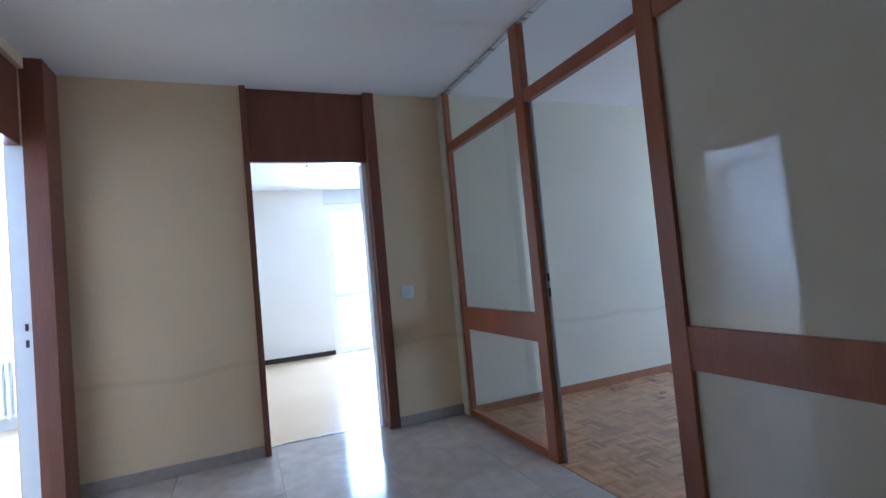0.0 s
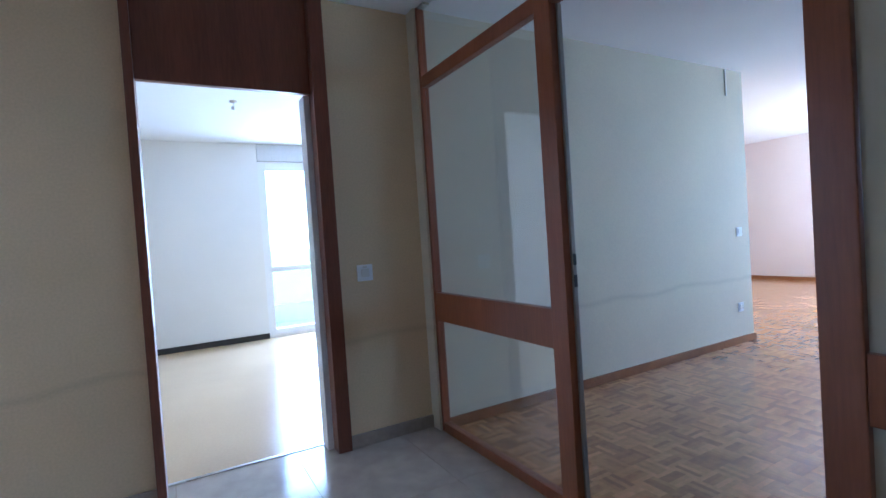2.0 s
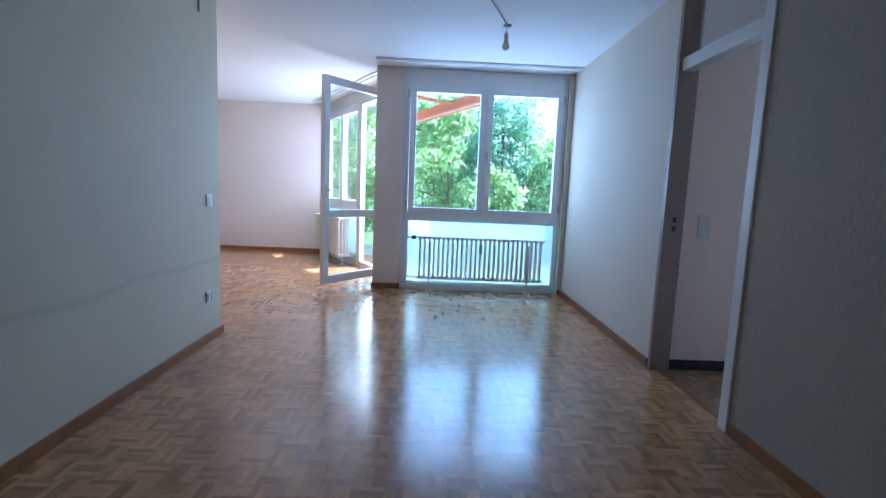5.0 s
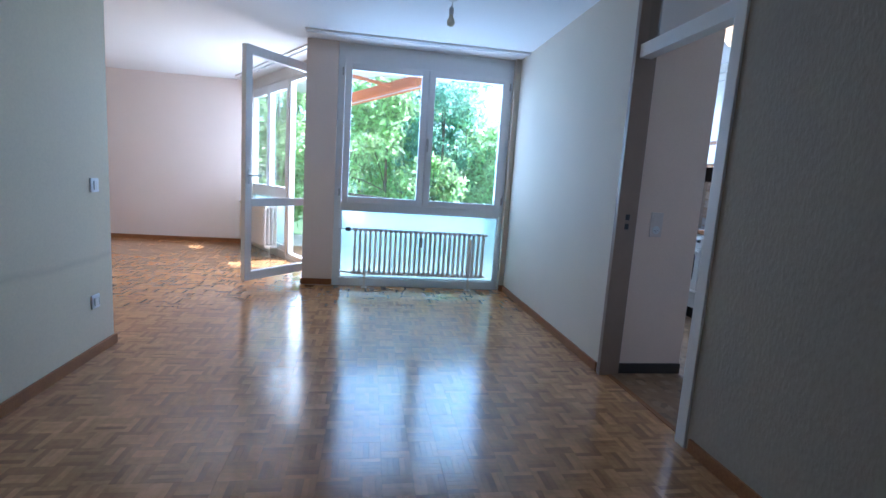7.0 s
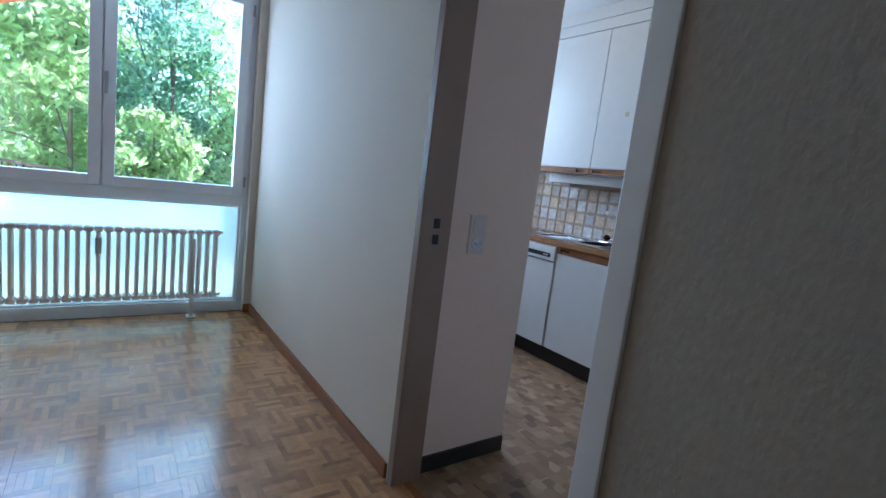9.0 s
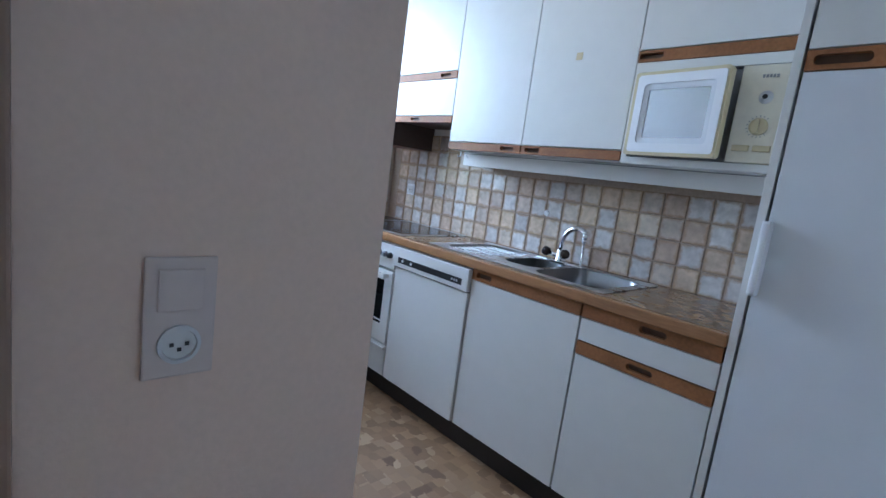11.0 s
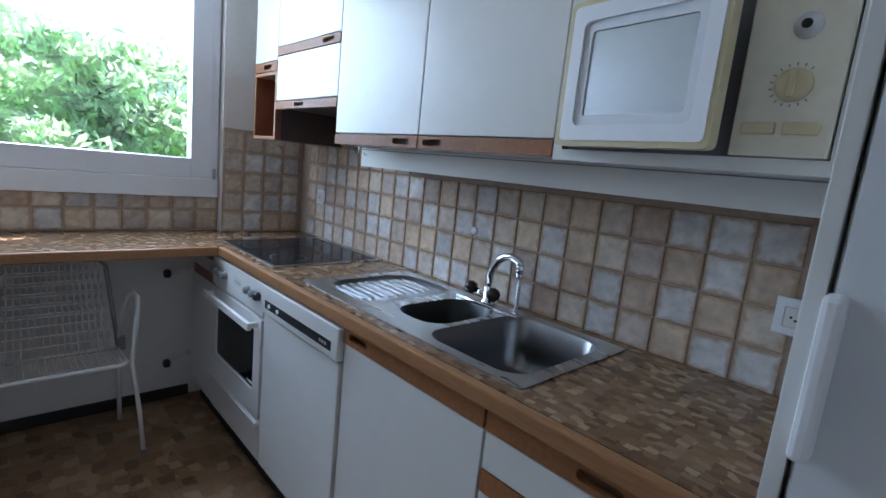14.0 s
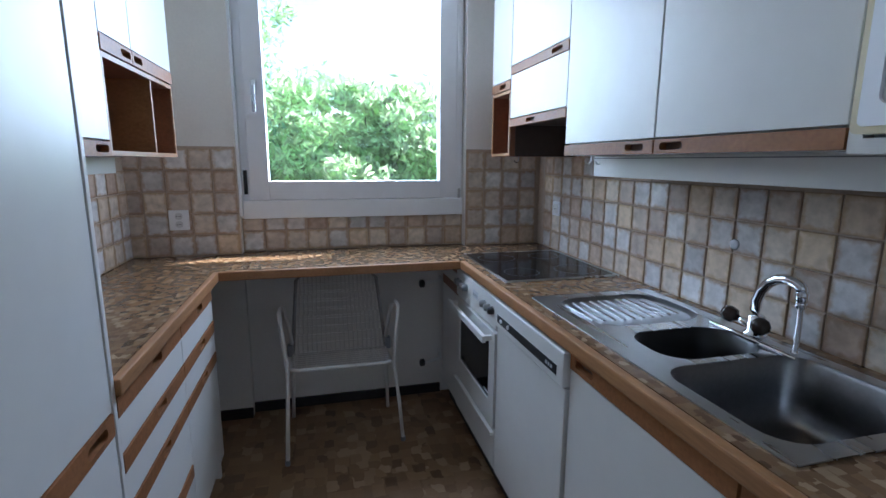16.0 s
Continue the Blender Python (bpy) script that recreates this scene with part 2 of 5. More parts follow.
OPAL = mat("opal_glass", (0.75, 0.7, 0.55), 0.25, vary=0.03, bump=0)


def tile_mat(name, col):
    m = mat(name, col, 0.2, grain=34, vary=0.3, bump=0.12, big=16, dist=0.004)
    n, l = nodes_of(m)
    b = n["Principled BSDF"]
    info, tc, sc, ad = n.new("ShaderNodeObjectInfo"), n.new("ShaderNodeTexCoord"), n.new("ShaderNodeVectorMath"), n.new("ShaderNodeVectorMath")
    sc.operation, ad.operation = "SCALE", "ADD"
    sc.inputs[0].default_value = (31.0, 17.0, 5.0)
    l.new(info.outputs["Random"], sc.inputs["Scale"])
    l.new(tc.outputs["Object"], ad.inputs[0])
    l.new(sc.outputs[0], ad.inputs[1])
    for node in n:
        if node.bl_idname == "ShaderNodeMapping":
            l.new(ad.outputs[0], node.inputs["Vector"])
    # brownish bare clay showing along the rim of each tile
    sp, ax, ay, mx = n.new("ShaderNodeSeparateXYZ"), n.new("ShaderNodeMath"), n.new("ShaderNodeMath"), n.new("ShaderNodeMath")
    l.new(tc.outputs["Object"], sp.inputs[0])
    ax.operation = ay.operation = "ABSOLUTE"
    mx.operation = "MAXIMUM"
    l.new(sp.outputs["X"], ax.inputs[0])
    l.new(sp.outputs["Y"], ay.inputs[0])
    l.new(ax.outputs[0], mx.inputs[0])
    l.new(ay.outputs[0], mx.inputs[1])
    nz, wob, rim = n.new("ShaderNodeTexNoise"), n.new("ShaderNodeMath"), n.new("ShaderNodeMapRange")
    nz.inputs["Scale"].default_value = 45
    l.new(ad.outputs[0], nz.inputs["Vector"])
    wob.operation = "MULTIPLY_ADD"
    wob.inputs[1].default_value = 0.028
    l.new(nz.outputs["Fac"], wob.inputs[0])
    l.new(mx.outputs[0], wob.inputs[2])
    rim.inputs["From Min"].default_value, rim.inputs["From Max"].default_value = 0.047, 0.06
    rim.inputs["To Max"].default_value = 0.8
    l.new(wob.outputs[0], rim.inputs["Value"])
    src = b.inputs["Base Color"].links[0].from_socket
    mix = n.new("ShaderNodeMix")
    mix.data_type = "RGBA"
    mix.inputs["B"].default_value = (0.4, 0.27, 0.16, 1)
    l.new(rim.outputs[0], mix.inputs["Factor"])
    l.new(src, mix.inputs["A"])
    l.new(mix.outputs["Result"], b.inputs["Base Color"])
    return random_tint(m, 0.16, hue=0.02)


TILE_A, TILE_B, TILE_C = tile_mat("beige_glaze", (0.57, 0.49, 0.41)), tile_mat("grey_white_glaze", (0.6, 0.58, 0.56)), tile_mat("ochre_glaze", (0.56, 0.44, 0.33))


def leaf_mat(name, col, amount):
    m = random_tint(mat(name, col, 0.45, grain=10, vary=0.2, bump=0), amount, hue=0.03)
    n, l = nodes_of(m)
    b = n["Principled BSDF"]
    tl, mx = n.new("ShaderNodeBsdfTranslucent"), n.new("ShaderNodeMixShader")
    mx.inputs[0].default_value = 0.6
    br = n.new("ShaderNodeVectorMath")
    br.operation = "MULTIPLY"
    br.inputs[1].default_value = (2.0, 2.0, 1.8)
    l.new(b.inputs["Base Color"].links[0].from_socket, br.inputs[0])
    l.new(br.outputs[0], tl.inputs["Color"])
    l.new(b.outputs[0], mx.inputs[1])
    l.new(tl.outputs[0], mx.inputs[2])
    l.new(mx.outputs[0], n["Material Output"].inputs["Surface"])
    return m


LEAF_L, LEAF_D, LEAF_Y = leaf_mat("light_leaf", (0.28, 0.38, 0.19), 0.45), leaf_mat("dark_leaf", (0.17, 0.29, 0.22), 0.45), leaf_mat("bright_leaf", (0.36, 0.45, 0.29), 0.45)


def patched(m, scale, cols, mixed=0.9):
    """Overlay chips of several tones, as in printed vinyl or laminate."""
    n, l = nodes_of(m)
    b = n["Principled BSDF"]
    src = b.inputs["Base Color"].links[0].from_socket
    tc = n.new("ShaderNodeTexCoord")
    mp = n.new("ShaderNodeMapping")
    mp.inputs["Scale"].default_value = (1, 1, 0.001)
    nz = n.new("ShaderNodeTexNoise")
    nz.inputs["Scale"].default_value = scale[0] * 1.5
    wob = n.new("ShaderNodeVectorMath")
    wob.operation = "MULTIPLY_ADD"
    wob.inputs[1].default_value = (0.14 / scale[0],) * 3
    l.new(tc.outputs["Object"], mp.inputs["Vector"])
    l.new(mp.outputs[0], nz.inputs["Vector"])
    l.new(nz.outputs["Color"], wob.inputs[0])
    l.new(mp.outputs[0], wob.inputs[2])
    v = n.new("ShaderNodeTexVoronoi")
    v.distance = "CHEBYCHEV"
    v.inputs["Scale"].default_value = scale[0]
    v.inputs["Randomness"].default_value = 0.62
    st = n.new("ShaderNodeMapping")
    st.inputs["Scale"].default_value = (1, scale[1], 1)
    l.new(wob.outputs[0], st.inputs["Vector"])
    l.new(st.outputs[0], v.inputs["Vector"])
    sp = n.new("ShaderNodeSeparateColor")
    l.new(v.outputs["Color"], sp.inputs[0])
    rp = n.new("ShaderNodeValToRGB")
    rp.color_ramp.interpolation = "LINEAR"
    while len(rp.color_ramp.elements) < len(cols):
        rp.color_ramp.elements.new(0.5)
    for k, c in enumerate(cols):
        e = rp.color_ramp.elements[k]
        e.position, e.color = k / (len(cols) - 1), (*c, 1)
    l.new(sp.outputs[0], rp.inputs[0])
    mx = n.new("ShaderNodeMix")
    mx.data_type = "RGBA"
    mx.blend_type = "MIX"
    mx.inputs["Factor"].default_value = mixed
    l.new(src, mx.inputs["A"])
    l.new(rp.outputs[0], mx.inputs["B"])
    l.new(mx.outputs["Result"], b.inputs["Base Color"])
    return m


VINYL = patched(VINYL, (17, 1.2), ((0.12, 0.06, 0.027), (0.31, 0.19, 0.095), (0.2, 0.11, 0.052), (0.42, 0.29, 0.17)), 0.85)
LAMI = patched(mat("mottled_laminate", (0.2, 0.13, 0.075), 0.26, grain=60, vary=0.25, bump=0.03), (44, 1.25), ((0.075, 0.038, 0.017), (0.235, 0.14, 0.068), (0.13, 0.07, 0.034), (0.36, 0.25, 0.15)), 0.92)


def glowing(name, col, strength):
    m = mat(name, col, 0.3, vary=0.03, bump=0)
    b = m.node_tree.nodes["Principled BSDF"]
    b.inputs["Emission Color"].default_value = (*col, 1)
    b.inputs["Emission Strength"].default_value = strength
    return m


LAMP_WARM = glowing("lit_opal_glass", (1.0, 0.72, 0.36), 0.35)


# ---- mesh helpers ----
def box(bm, lo, hi, bev=0.0):
    """A box between two corners, its edges rounded by bev."""
    v = [bm.verts.new((x, y, z)) for x in (lo[0], hi[0]) for y in (lo[1], hi[1]) for z in (lo[2], hi[2])]
    fs = [bm.faces.new([v[i] for i in q]) for q in ((0, 1, 3, 2), (4, 6, 7, 5), (0, 4, 5, 1), (2, 3, 7, 6), (0, 2, 6, 4), (1, 5, 7, 3))]
    if bev:
        es = list({e for f in fs for e in f.edges})
        bmesh.ops.bevel(bm, geom=es, offset=bev, segments=2, affect="EDGES", profile=0.6)
    return bm


def boxes(*items, bev=0.0):
    bm = bmesh.new()
    for lo, hi in items:
        box(bm, lo, hi, bev)
    return bm


def tube(points, r, sides=10, closed=False):
    """A round tube along points."""
    bm = bmesh.new()
    pts = [Vector(p) for p in points]
    rings = []
    up = Vector((0, 0, 1))
    for i, p in enumerate(pts):
        a = pts[i - 1] if (i or closed) else p
        b = pts[(i + 1) % len(pts)] if (i < len(pts) - 1 or closed) else p
        d = (b - a).normalized()
        side = d.cross(up)
        if side.length < 0.05:
            side = d.cross(Vector((1, 0, 0)))
        side.normalize()
        nrm = side.cross(d)
        rings.append([bm.verts.new(p + r * (math.cos(k * math.tau / sides) * side + math.sin(k * math.tau / sides) * nrm)) for k in range(sides)])
    for i in range(len(rings) - (0 if closed else 1)):
        a, b = rings[i], rings[(i + 1) % len(rings)]
        for k in range(sides):
            bm.faces.new((a[k], a[(k + 1) % sides], b[(k + 1) % sides], b[k]))
    if not closed:
        bm.faces.new(rings[0][::-1])
        bm.faces.new(rings[-1])
    return bm


def lathe(profile, axis_at=(0, 0, 0), sides=24):
    """Turn a profile of (radius, z) round a vertical axis."""
    bm = bmesh.new()
    o = Vector(axis_at)
    rings = [[bm.verts.new(o + Vector((max(r, 1e-4) * math.cos(k * math.tau / sides), max(r, 1e-4) * math.sin(k * math.tau / sides), z))) for k in range(sides)] for r, z in profile]
    for a, b in zip(rings, rings[1:]):
        for k in range(sides):
            bm.faces.new((a[k], a[(k + 1) % sides], b[(k + 1) % sides], b[k]))
    bm.faces.new(rings[0][::-1])
    bm.faces.new(rings[-1])
    return bm


def moved(bm, m):
    bmesh.ops.transform(bm, matrix=m, verts=bm.verts)
    return bm


def mesh_of(bm, name, material, smooth=False):
    me = bpy.data.meshes.new(name)
    bmesh.ops.recalc_face_normals(bm, faces=bm.faces)
    if smooth:
        for f in bm.faces:
            f.smooth = True
    bm.to_mesh(me)
    bm.free()
    me.materials.append(material)
    return me


def part(name, bm, material, parent, label="", smooth=False):
    ob = new(name, mesh_of(bm, name, material, smooth))
    if parent is not None:
        ob.parent = parent
        ob.matrix_parent_inverse = parent.matrix_world.inverted()
    return tagged(ob, label)


def thing(name, label, category, at=(0, 0, 0), group="", kind=""):
    ob = new(name)
    ob.empty_display_size = 0.1
    ob.location = at
    ob.matrix_world = Matrix.Translation(at)
    return tagged(ob, label, category, group, kind)


def structure(name, bm, material, label, category="wall"):
    ob = new(name, mesh_of(bm, name, material))
    return tagged(ob, label, category, kind="structure")


def wall_bm(axis, p0, p1, a0, a1, z0, z1, holes=()):
    """A wall that runs along axis from a0 to a1, between p0 and p1 across it, with rectangular holes (a0, a1, z0, z1)."""
    bm = bmesh.new()
    cuts = sorted({a0, a1, *[v for h in holes for v in h[:2]]})
    for u0, u1 in zip(cuts, cuts[1:]):
        mid = (u0 + u1) / 2
        spans, low = [], z0
        for h in sorted((h for h in holes if h[0] < mid < h[1]), key=lambda h: h[2]):
            if h[2] > low:
                spans.append((low, h[2]))
            low = h[3]
        if low < z1:
            spans.append((low, z1))
        for s0, s1 in spans:
            box(bm, (u0, p0, s0) if axis == "x" else (p0, u0, s0), (u1, p1, s1) if axis == "x" else (p1, u1, s1))
    bmesh.ops.remove_doubles(bm, verts=bm.verts, dist=1e-5)
    return bm


# ---- large structure ----
C = 2.567
FX0, FY0, FANG = 8.03, 2.8, radians(30.0)  # the slanted facade starts at the column
FD = Vector((math.cos(FANG), math.sin(FANG), 0))
FN = Vector((math.sin(FANG), -math.cos(FANG), 0))  # outward


def facade(u, out=0.0, z=0.0):
    return Vector((FX0, FY0, z)) + FD * u + FN * out


FLEN = (10.42 - FX0) / math.cos(FANG)


def slanted(bm):
    """Lay a mesh built along x (u), y (outward) into the slanted facade."""
    m = Matrix(((FD.x, FN.x, 0, FX0), (FD.y, FN.y, 0, FY0), (0, 0, 1, 0), (0, 0, 0, 1)))
    bmesh.ops.transform(bm, matrix=m, verts=bm.verts)
    return bm
structure("ground", boxes(((-300, -300, -0.6), (300, 300, -0.35))), GRASS, "green lawn around the house", "ground")
structure("floor_hall", boxes(((-0.52, -2.0, -0.3), (2.14, 4.18, -0.012))), JOINT, "pale polished stone tile floor of the hall", "floor")
structure("floor_bedroom", boxes(((-0.52, 4.18, -0.3), (5.5, 8.0, 0.0))), LINO, "pale glossy linoleum floor of the bedroom", "floor")
structure("floor_side_room", boxes(((-4.2, 1.5, -0.3), (-0.52, 6.4, 0.0))), LINO, "pale linoleum floor of the side room", "floor")
structure("floor_kitchen", boxes(((3.9, -1.56, -0.3), (7.42, 0.63, 0.0))), VINYL, "brown patterned vinyl kitchen floor", "floor")
floor_living = structure("floor_living", boxes(((2.14, 0.63, -0.3), (7.62, 2.95, -0.012)), ((2.14, 2.95, -0.3), (10.42, 8.9, -0.012)), ((7.7, 2.74, -0.3), (8.45, 2.95, -0.013))), JOINT, "glossy oak mosaic parquet floor of the living room", "floor")
structure("ceiling_hall", boxes(((-4.3, -2.1, C), (2.16, 8.2, C + 0.2))), CEIL, "white plaster ceiling of the hall", "ceiling")
structure("ceiling_living", boxes(((2.16, -1.7, C), (7.75, 9.0, C + 0.2)), ((7.75, 2.75, C), (10.6, 9.0, C + 0.2))), CEIL, "white plaster ceiling of the living room", "ceiling")

structure("wall_hall_north", wall_bm("x", 4.0, 4.18, -0.62, 2.12, 0, C, [(0.63, 1.545, 0, C)]), WALL, "cream painted hall wall with a faint dark line")
structure("wall_hall_west", wall_bm("y", -0.62, -0.5, -2.0, 4.0, 0, C, [(2.96, 3.8, 0, 2.5)]), WALL, "cream painted hall wall")
structure("wall_hall_south", wall_bm("x", -2.12, -2.0, -0.62, 2.2, 0, C), WALL, "cream painted hall wall")
structure("wall_living_north", wall_bm("x", 3.905, 4.18, 2.12, 5.61, 0, C), WALL_N, "pale painted living room wall with a faint dark line")
structure("wall_far_room_west", wall_bm("y", 5.5, 5.61, 4.18, 8.9, 0, C), WALL, "pale painted wall")
structure("wall_far_room_north", wall_bm("x", 8.9, 9.0, 5.5, 10.6, 0, C), WALL, "pale painted wall")
structure("wall_far_room_east", wall_bm("y", 10.42, 10.6, 4.1, 8.9, 0, C), WALL_P, "pinkish white painted far wall")
structure("wall_living_south", wall_bm("x", 0.57, 0.69, 5.13, 7.65, 0, C), WALL_C, "white painted living room wall")
structure("wall_living_south_west", wall_bm("x", 0.57, 0.69, 2.2, 4.209, 0, C), WALL_T, "rough textured cream wall beside the kitchen door, toned down for weak light")
structure("wall_living_west", wall_bm("y", 2.1, 2.2, -2.0, 0.69, 0, C), WALL, "cream painted wall")
structure("wall_kitchen_stub", wall_bm("y", 5.13, 5.17, 0.095, 0.57, 0, C), STUBW, "short pale kitchen partition wall")
structure("wall_kitchen_south", wall_bm("x", -1.7, -1.56, 3.88, 7.42, 0, C), WALL_K, "pale kitchen wall behind the units")
structure("wall_kitchen_west", wall_bm("y", 3.88, 4.0, -1.56, 0.57, 0, C), WALL_K, "pale kitchen wall")
structure("wall_kitchen_east", wall_bm("y", 7.42, 7.62, -1.7, 0.57, 0, C, [(-1.1, 0.055, 1.08, 2.42)]), WALL_K, "pale kitchen window wall")
structure("wall_bedroom_north", wall_bm("x", 8.0, 8.2, -0.62, 5.61, 0, C, [(1.81, 4.2, 0.03, C)]), WALL_W, "white bedroom wall")
structure("wall_bedroom_west", wall_bm("y", -0.62, -0.52, 4.18, 8.0, 0, C), WALL_W, "white bedroom wall")
structure("wall_side_room_west", wall_bm("y", -4.3, -4.2, 1.4, 6.5, 0, C), WALL_W, "white side room wall")
structure("wall_side_room_south", wall_bm("x", 1.4, 1.5, -4.2, -0.62, 0, C), WALL_W, "white side room wall")
structure("wall_side_room_north", wall_bm("x", 6.4, 6.5, -4.2, -0.62, 0, C, [(-3.7, -0.9, 0.75, 2.3)]), WALL_W, "white side room wall")
structure("column", boxes(((7.55, 2.635, -0.012), (7.75, 2.955, C)), ((7.752, 2.64, -0.012), (8.02, 2.74, C)), bev=0.004), WALL_P, "white painted column beside the balcony door", "column")
structure("wall_facade", slanted(wall_bm("x", 0.02, 0.13, -0.02, FLEN + 0.1, -0.012, C, [(0.04, 1.19, 0.03, 2.42), (1.21, FLEN - 0.05, 0.1, 2.42)])), WALL_W, "white slanted facade wall")
structure("wall_window_strip", boxes(((7.5, 0.69, 0), (7.75, 0.745, C))), WALL_S, "beige narrow wall strip beside the window")
structure("wall_pilaster", boxes(((7.36, 0.07, 0), (7.42, 0.57, C))), WALL_K, "pale wall pilaster beside the kitchen window")
structure("wall_pilaster_south", boxes(((7.36, -1.56, 0.9), (7.42, -1.11, C))), WALL_K, "pale wall pilaster beside the kitchen window")

# Invented pale slab and parapet that keep the bedroom window's outlook bright.
structure("bright_slab_north", boxes(((-4.2, 8.2, -0.3), (5.6, 9.6, -0.04)), ((-4.2, 9.5, -0.04), (5.6, 9.6, 0.25))), CONCRETE, "added pale concrete slab with a low edge, for a white window view", "balcony")

# skirting
def skirting(name, lo, hi, m, label):
    structure(name, boxes((lo, hi), bev=0.002), m, label, "baseboard")


for lo, hi in (((-0.41, 3.985, 0), (0.63, 4.0, 0.075)), ((1.59, 3.985, 0), (2.13, 4.0, 0.075)), ((-0.5, -2, 0), (-0.485, 2.92, 0.075))):
    skirting("baseboard_hall", lo, hi, SKIRT_S, "grey-brown stone skirting in the hall")
for lo, hi in (((2.18, 3.89, 0), (5.625, 3.905, 0.065)), ((5.61, 3.905, 0), (5.625, 8.9, 0.065)), ((5.15, 0.69, 0), (7.5, 0.704, 0.065)), ((2.2, 0.69, 0), (4.18, 0.704, 0.065)),
               ((10.406, 4.2, 0), (10.42, 8.9, 0.065)), ((7.535, 2.635, 0), (7.55, 2.97, 0.065)), ((7.486, 0.69, 0), (7.5, 0.748, 0.065))):
    skirting("baseboard_living", lo, hi, OAK, "oak skirting board in the living room")
for lo, hi in (((-0.5, 7.985, 0), (1.81, 8.0, 0.07)), ((5.115, 0.095, 0), (5.13, 0.57, 0.07)), ((7.405, -0.98, 0), (7.42, 0.07, 0.055)), ((7.345, 0.07, 0), (7.36, 0.3, 0.055))):
    skirting("baseboard_dark", lo, hi, SKIRTB, "black skirting strip")


# ---- shapes for panels, plates and lofts ----
def rounded(cx, cy, w, h, r, n=5):
    pts = []
    for sx, sy, a0 in ((1, 1, 0), (-1, 1, 90), (-1, -1, 180), (1, -1, 270)):
        for k in range(n + 1):
            a = radians(a0 + 90 * k / n)
            pts.append((cx + sx * (w / 2 - r) + r * math.cos(a), cy + sy * (h / 2 - r) + r * math.sin(a)))
    return pts


def plate(outer, holes, thick):
    """A flat plate in x and y with holes through it, from z = 0 down to -thick."""
    bm = bmesh.new()
    edges = []
    for loop in (outer, *holes):
        vs = [bm.verts.new((x, y, 0)) for x, y in loop]
        edges += [bm.edges.new((vs[i], vs[(i + 1) % len(vs)])) for i in range(len(vs))]
    bmesh.ops.triangle_fill(bm, edges=edges, use_beauty=True)
    got = bmesh.ops.extrude_face_region(bm, geom=list(bm.faces))
    bmesh.ops.translate(bm, verts=[v for v in got["geom"] if isinstance(v, bmesh.types.BMVert)], vec=(0, 0, -thick))
    return bm


def loft(sections, cap_start=False, cap_end=True):
    bm = bmesh.new()
    rings = [[bm.verts.new(p) for p in s] for s in sections]
    for a, b in zip(rings, rings[1:]):
        for k in range(len(a)):
            bm.faces.new((a[k], a[(k + 1) % len(a)], b[(k + 1) % len(a)], b[k]))
    if cap_end:
        bm.faces.new(rings[-1])
    if cap_start:
        bm.faces.new(rings[0][::-1])
    return bm


UP_Y = Matrix(((1, 0, 0, 0), (0, 0, 1, 0), (0, 1, 0, 0), (0, 0, 0, 1)))  # a plate's x, y, z to x, z, +y
UP_NY = Matrix(((1, 0, 0, 0), (0, 0, -1, 0), (0, 1, 0, 0), (0, 0, 0, 1)))  # the same, facing -y


def front(x0, x1, z0, z1, y, side=1, d=0.019, bev=0.002):
    """A front panel whose face lies at y, facing +y (side 1) or -y (side -1)."""
    g = 0.0015
    return boxes(((x0 + g, min(y, y - side * d), z0 + g), (x1 - g, max(y, y - side * d), z1 - g)), bev=bev)


def grip_rail(parent, x0, x1, z0, z1, y, at, side=1, w=0.09):
    """An oak edge rail with a milled finger slot round x = at; the slot's back, coloured dark for shade, is a sub-part.
    """
    cz, h = (z0 + z1) / 2, (z1 - z0)
    g = 0.0015
    outer = [(x0 + g, z0), (x1 - g, z0), (x1 - g, z1 - 0.001), (x0 + g, z1 - 0.001)]
    bm = plate(outer, [rounded(at, cz, w, h * 0.5, h * 0.24)], 0.021)
    moved(bm, Matrix.Translation((0, y + side * 0.002, 0)) @ (UP_Y if side > 0 else UP_NY))
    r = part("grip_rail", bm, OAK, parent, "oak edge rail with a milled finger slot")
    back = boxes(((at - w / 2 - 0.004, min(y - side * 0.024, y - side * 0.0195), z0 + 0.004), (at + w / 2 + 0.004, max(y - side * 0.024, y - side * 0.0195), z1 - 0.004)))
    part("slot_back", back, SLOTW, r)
    return r


# ---- hall: doors, glass partition ----
dr = thing("door_frame_bedroom", "dark red-brown wooden door frame reaching the ceiling", "door frame", (1.09, 4.0, 0), kind="structure")
part("post", boxes(((0.625, 3.975, 0), (0.665, 4.185, C)), bev=0.003), DARKWOOD, dr)
part("post", boxes(((1.505, 3.975, 0), (1.585, 4.185, C)), bev=0.003), DARKWOOD, dr)
part("transom_panel", boxes(((0.665, 4.03, 2.035), (1.505, 4.07, C)), bev=0.003), DARKWOOD, dr, "dark wooden panel over the doorway")
part("lining", boxes(((1.472, 4.07, 0), (1.505, 4.18, 2.035))), PVC, dr, "white door lining")
part("threshold", boxes(((0.665, 4.165, -0.005), (1.472, 4.19, 0.004))), STEEL, dr, "thin metal threshold strip")
dl = thing("door_frame_side_room", "dark red-brown wooden frame of the side room doorway", "door frame", (-0.5, 3.4, 0), kind="structure")
part("post", boxes(((-0.522, 3.765, 0), (-0.412, 3.999, C)), bev=0.003), DARKWOOD, dl)
part("post", boxes(((-0.625, 2.92, 0), (-0.475, 2.985, C)), bev=0.003), DARKWOOD, dl)
part("transom_panel", boxes(((-0.6, 2.985, 2.06), (-0.53, 3.765, C - 0.003)), bev=0.003), DARKWOOD, dl, "dark wooden panel over the doorway")
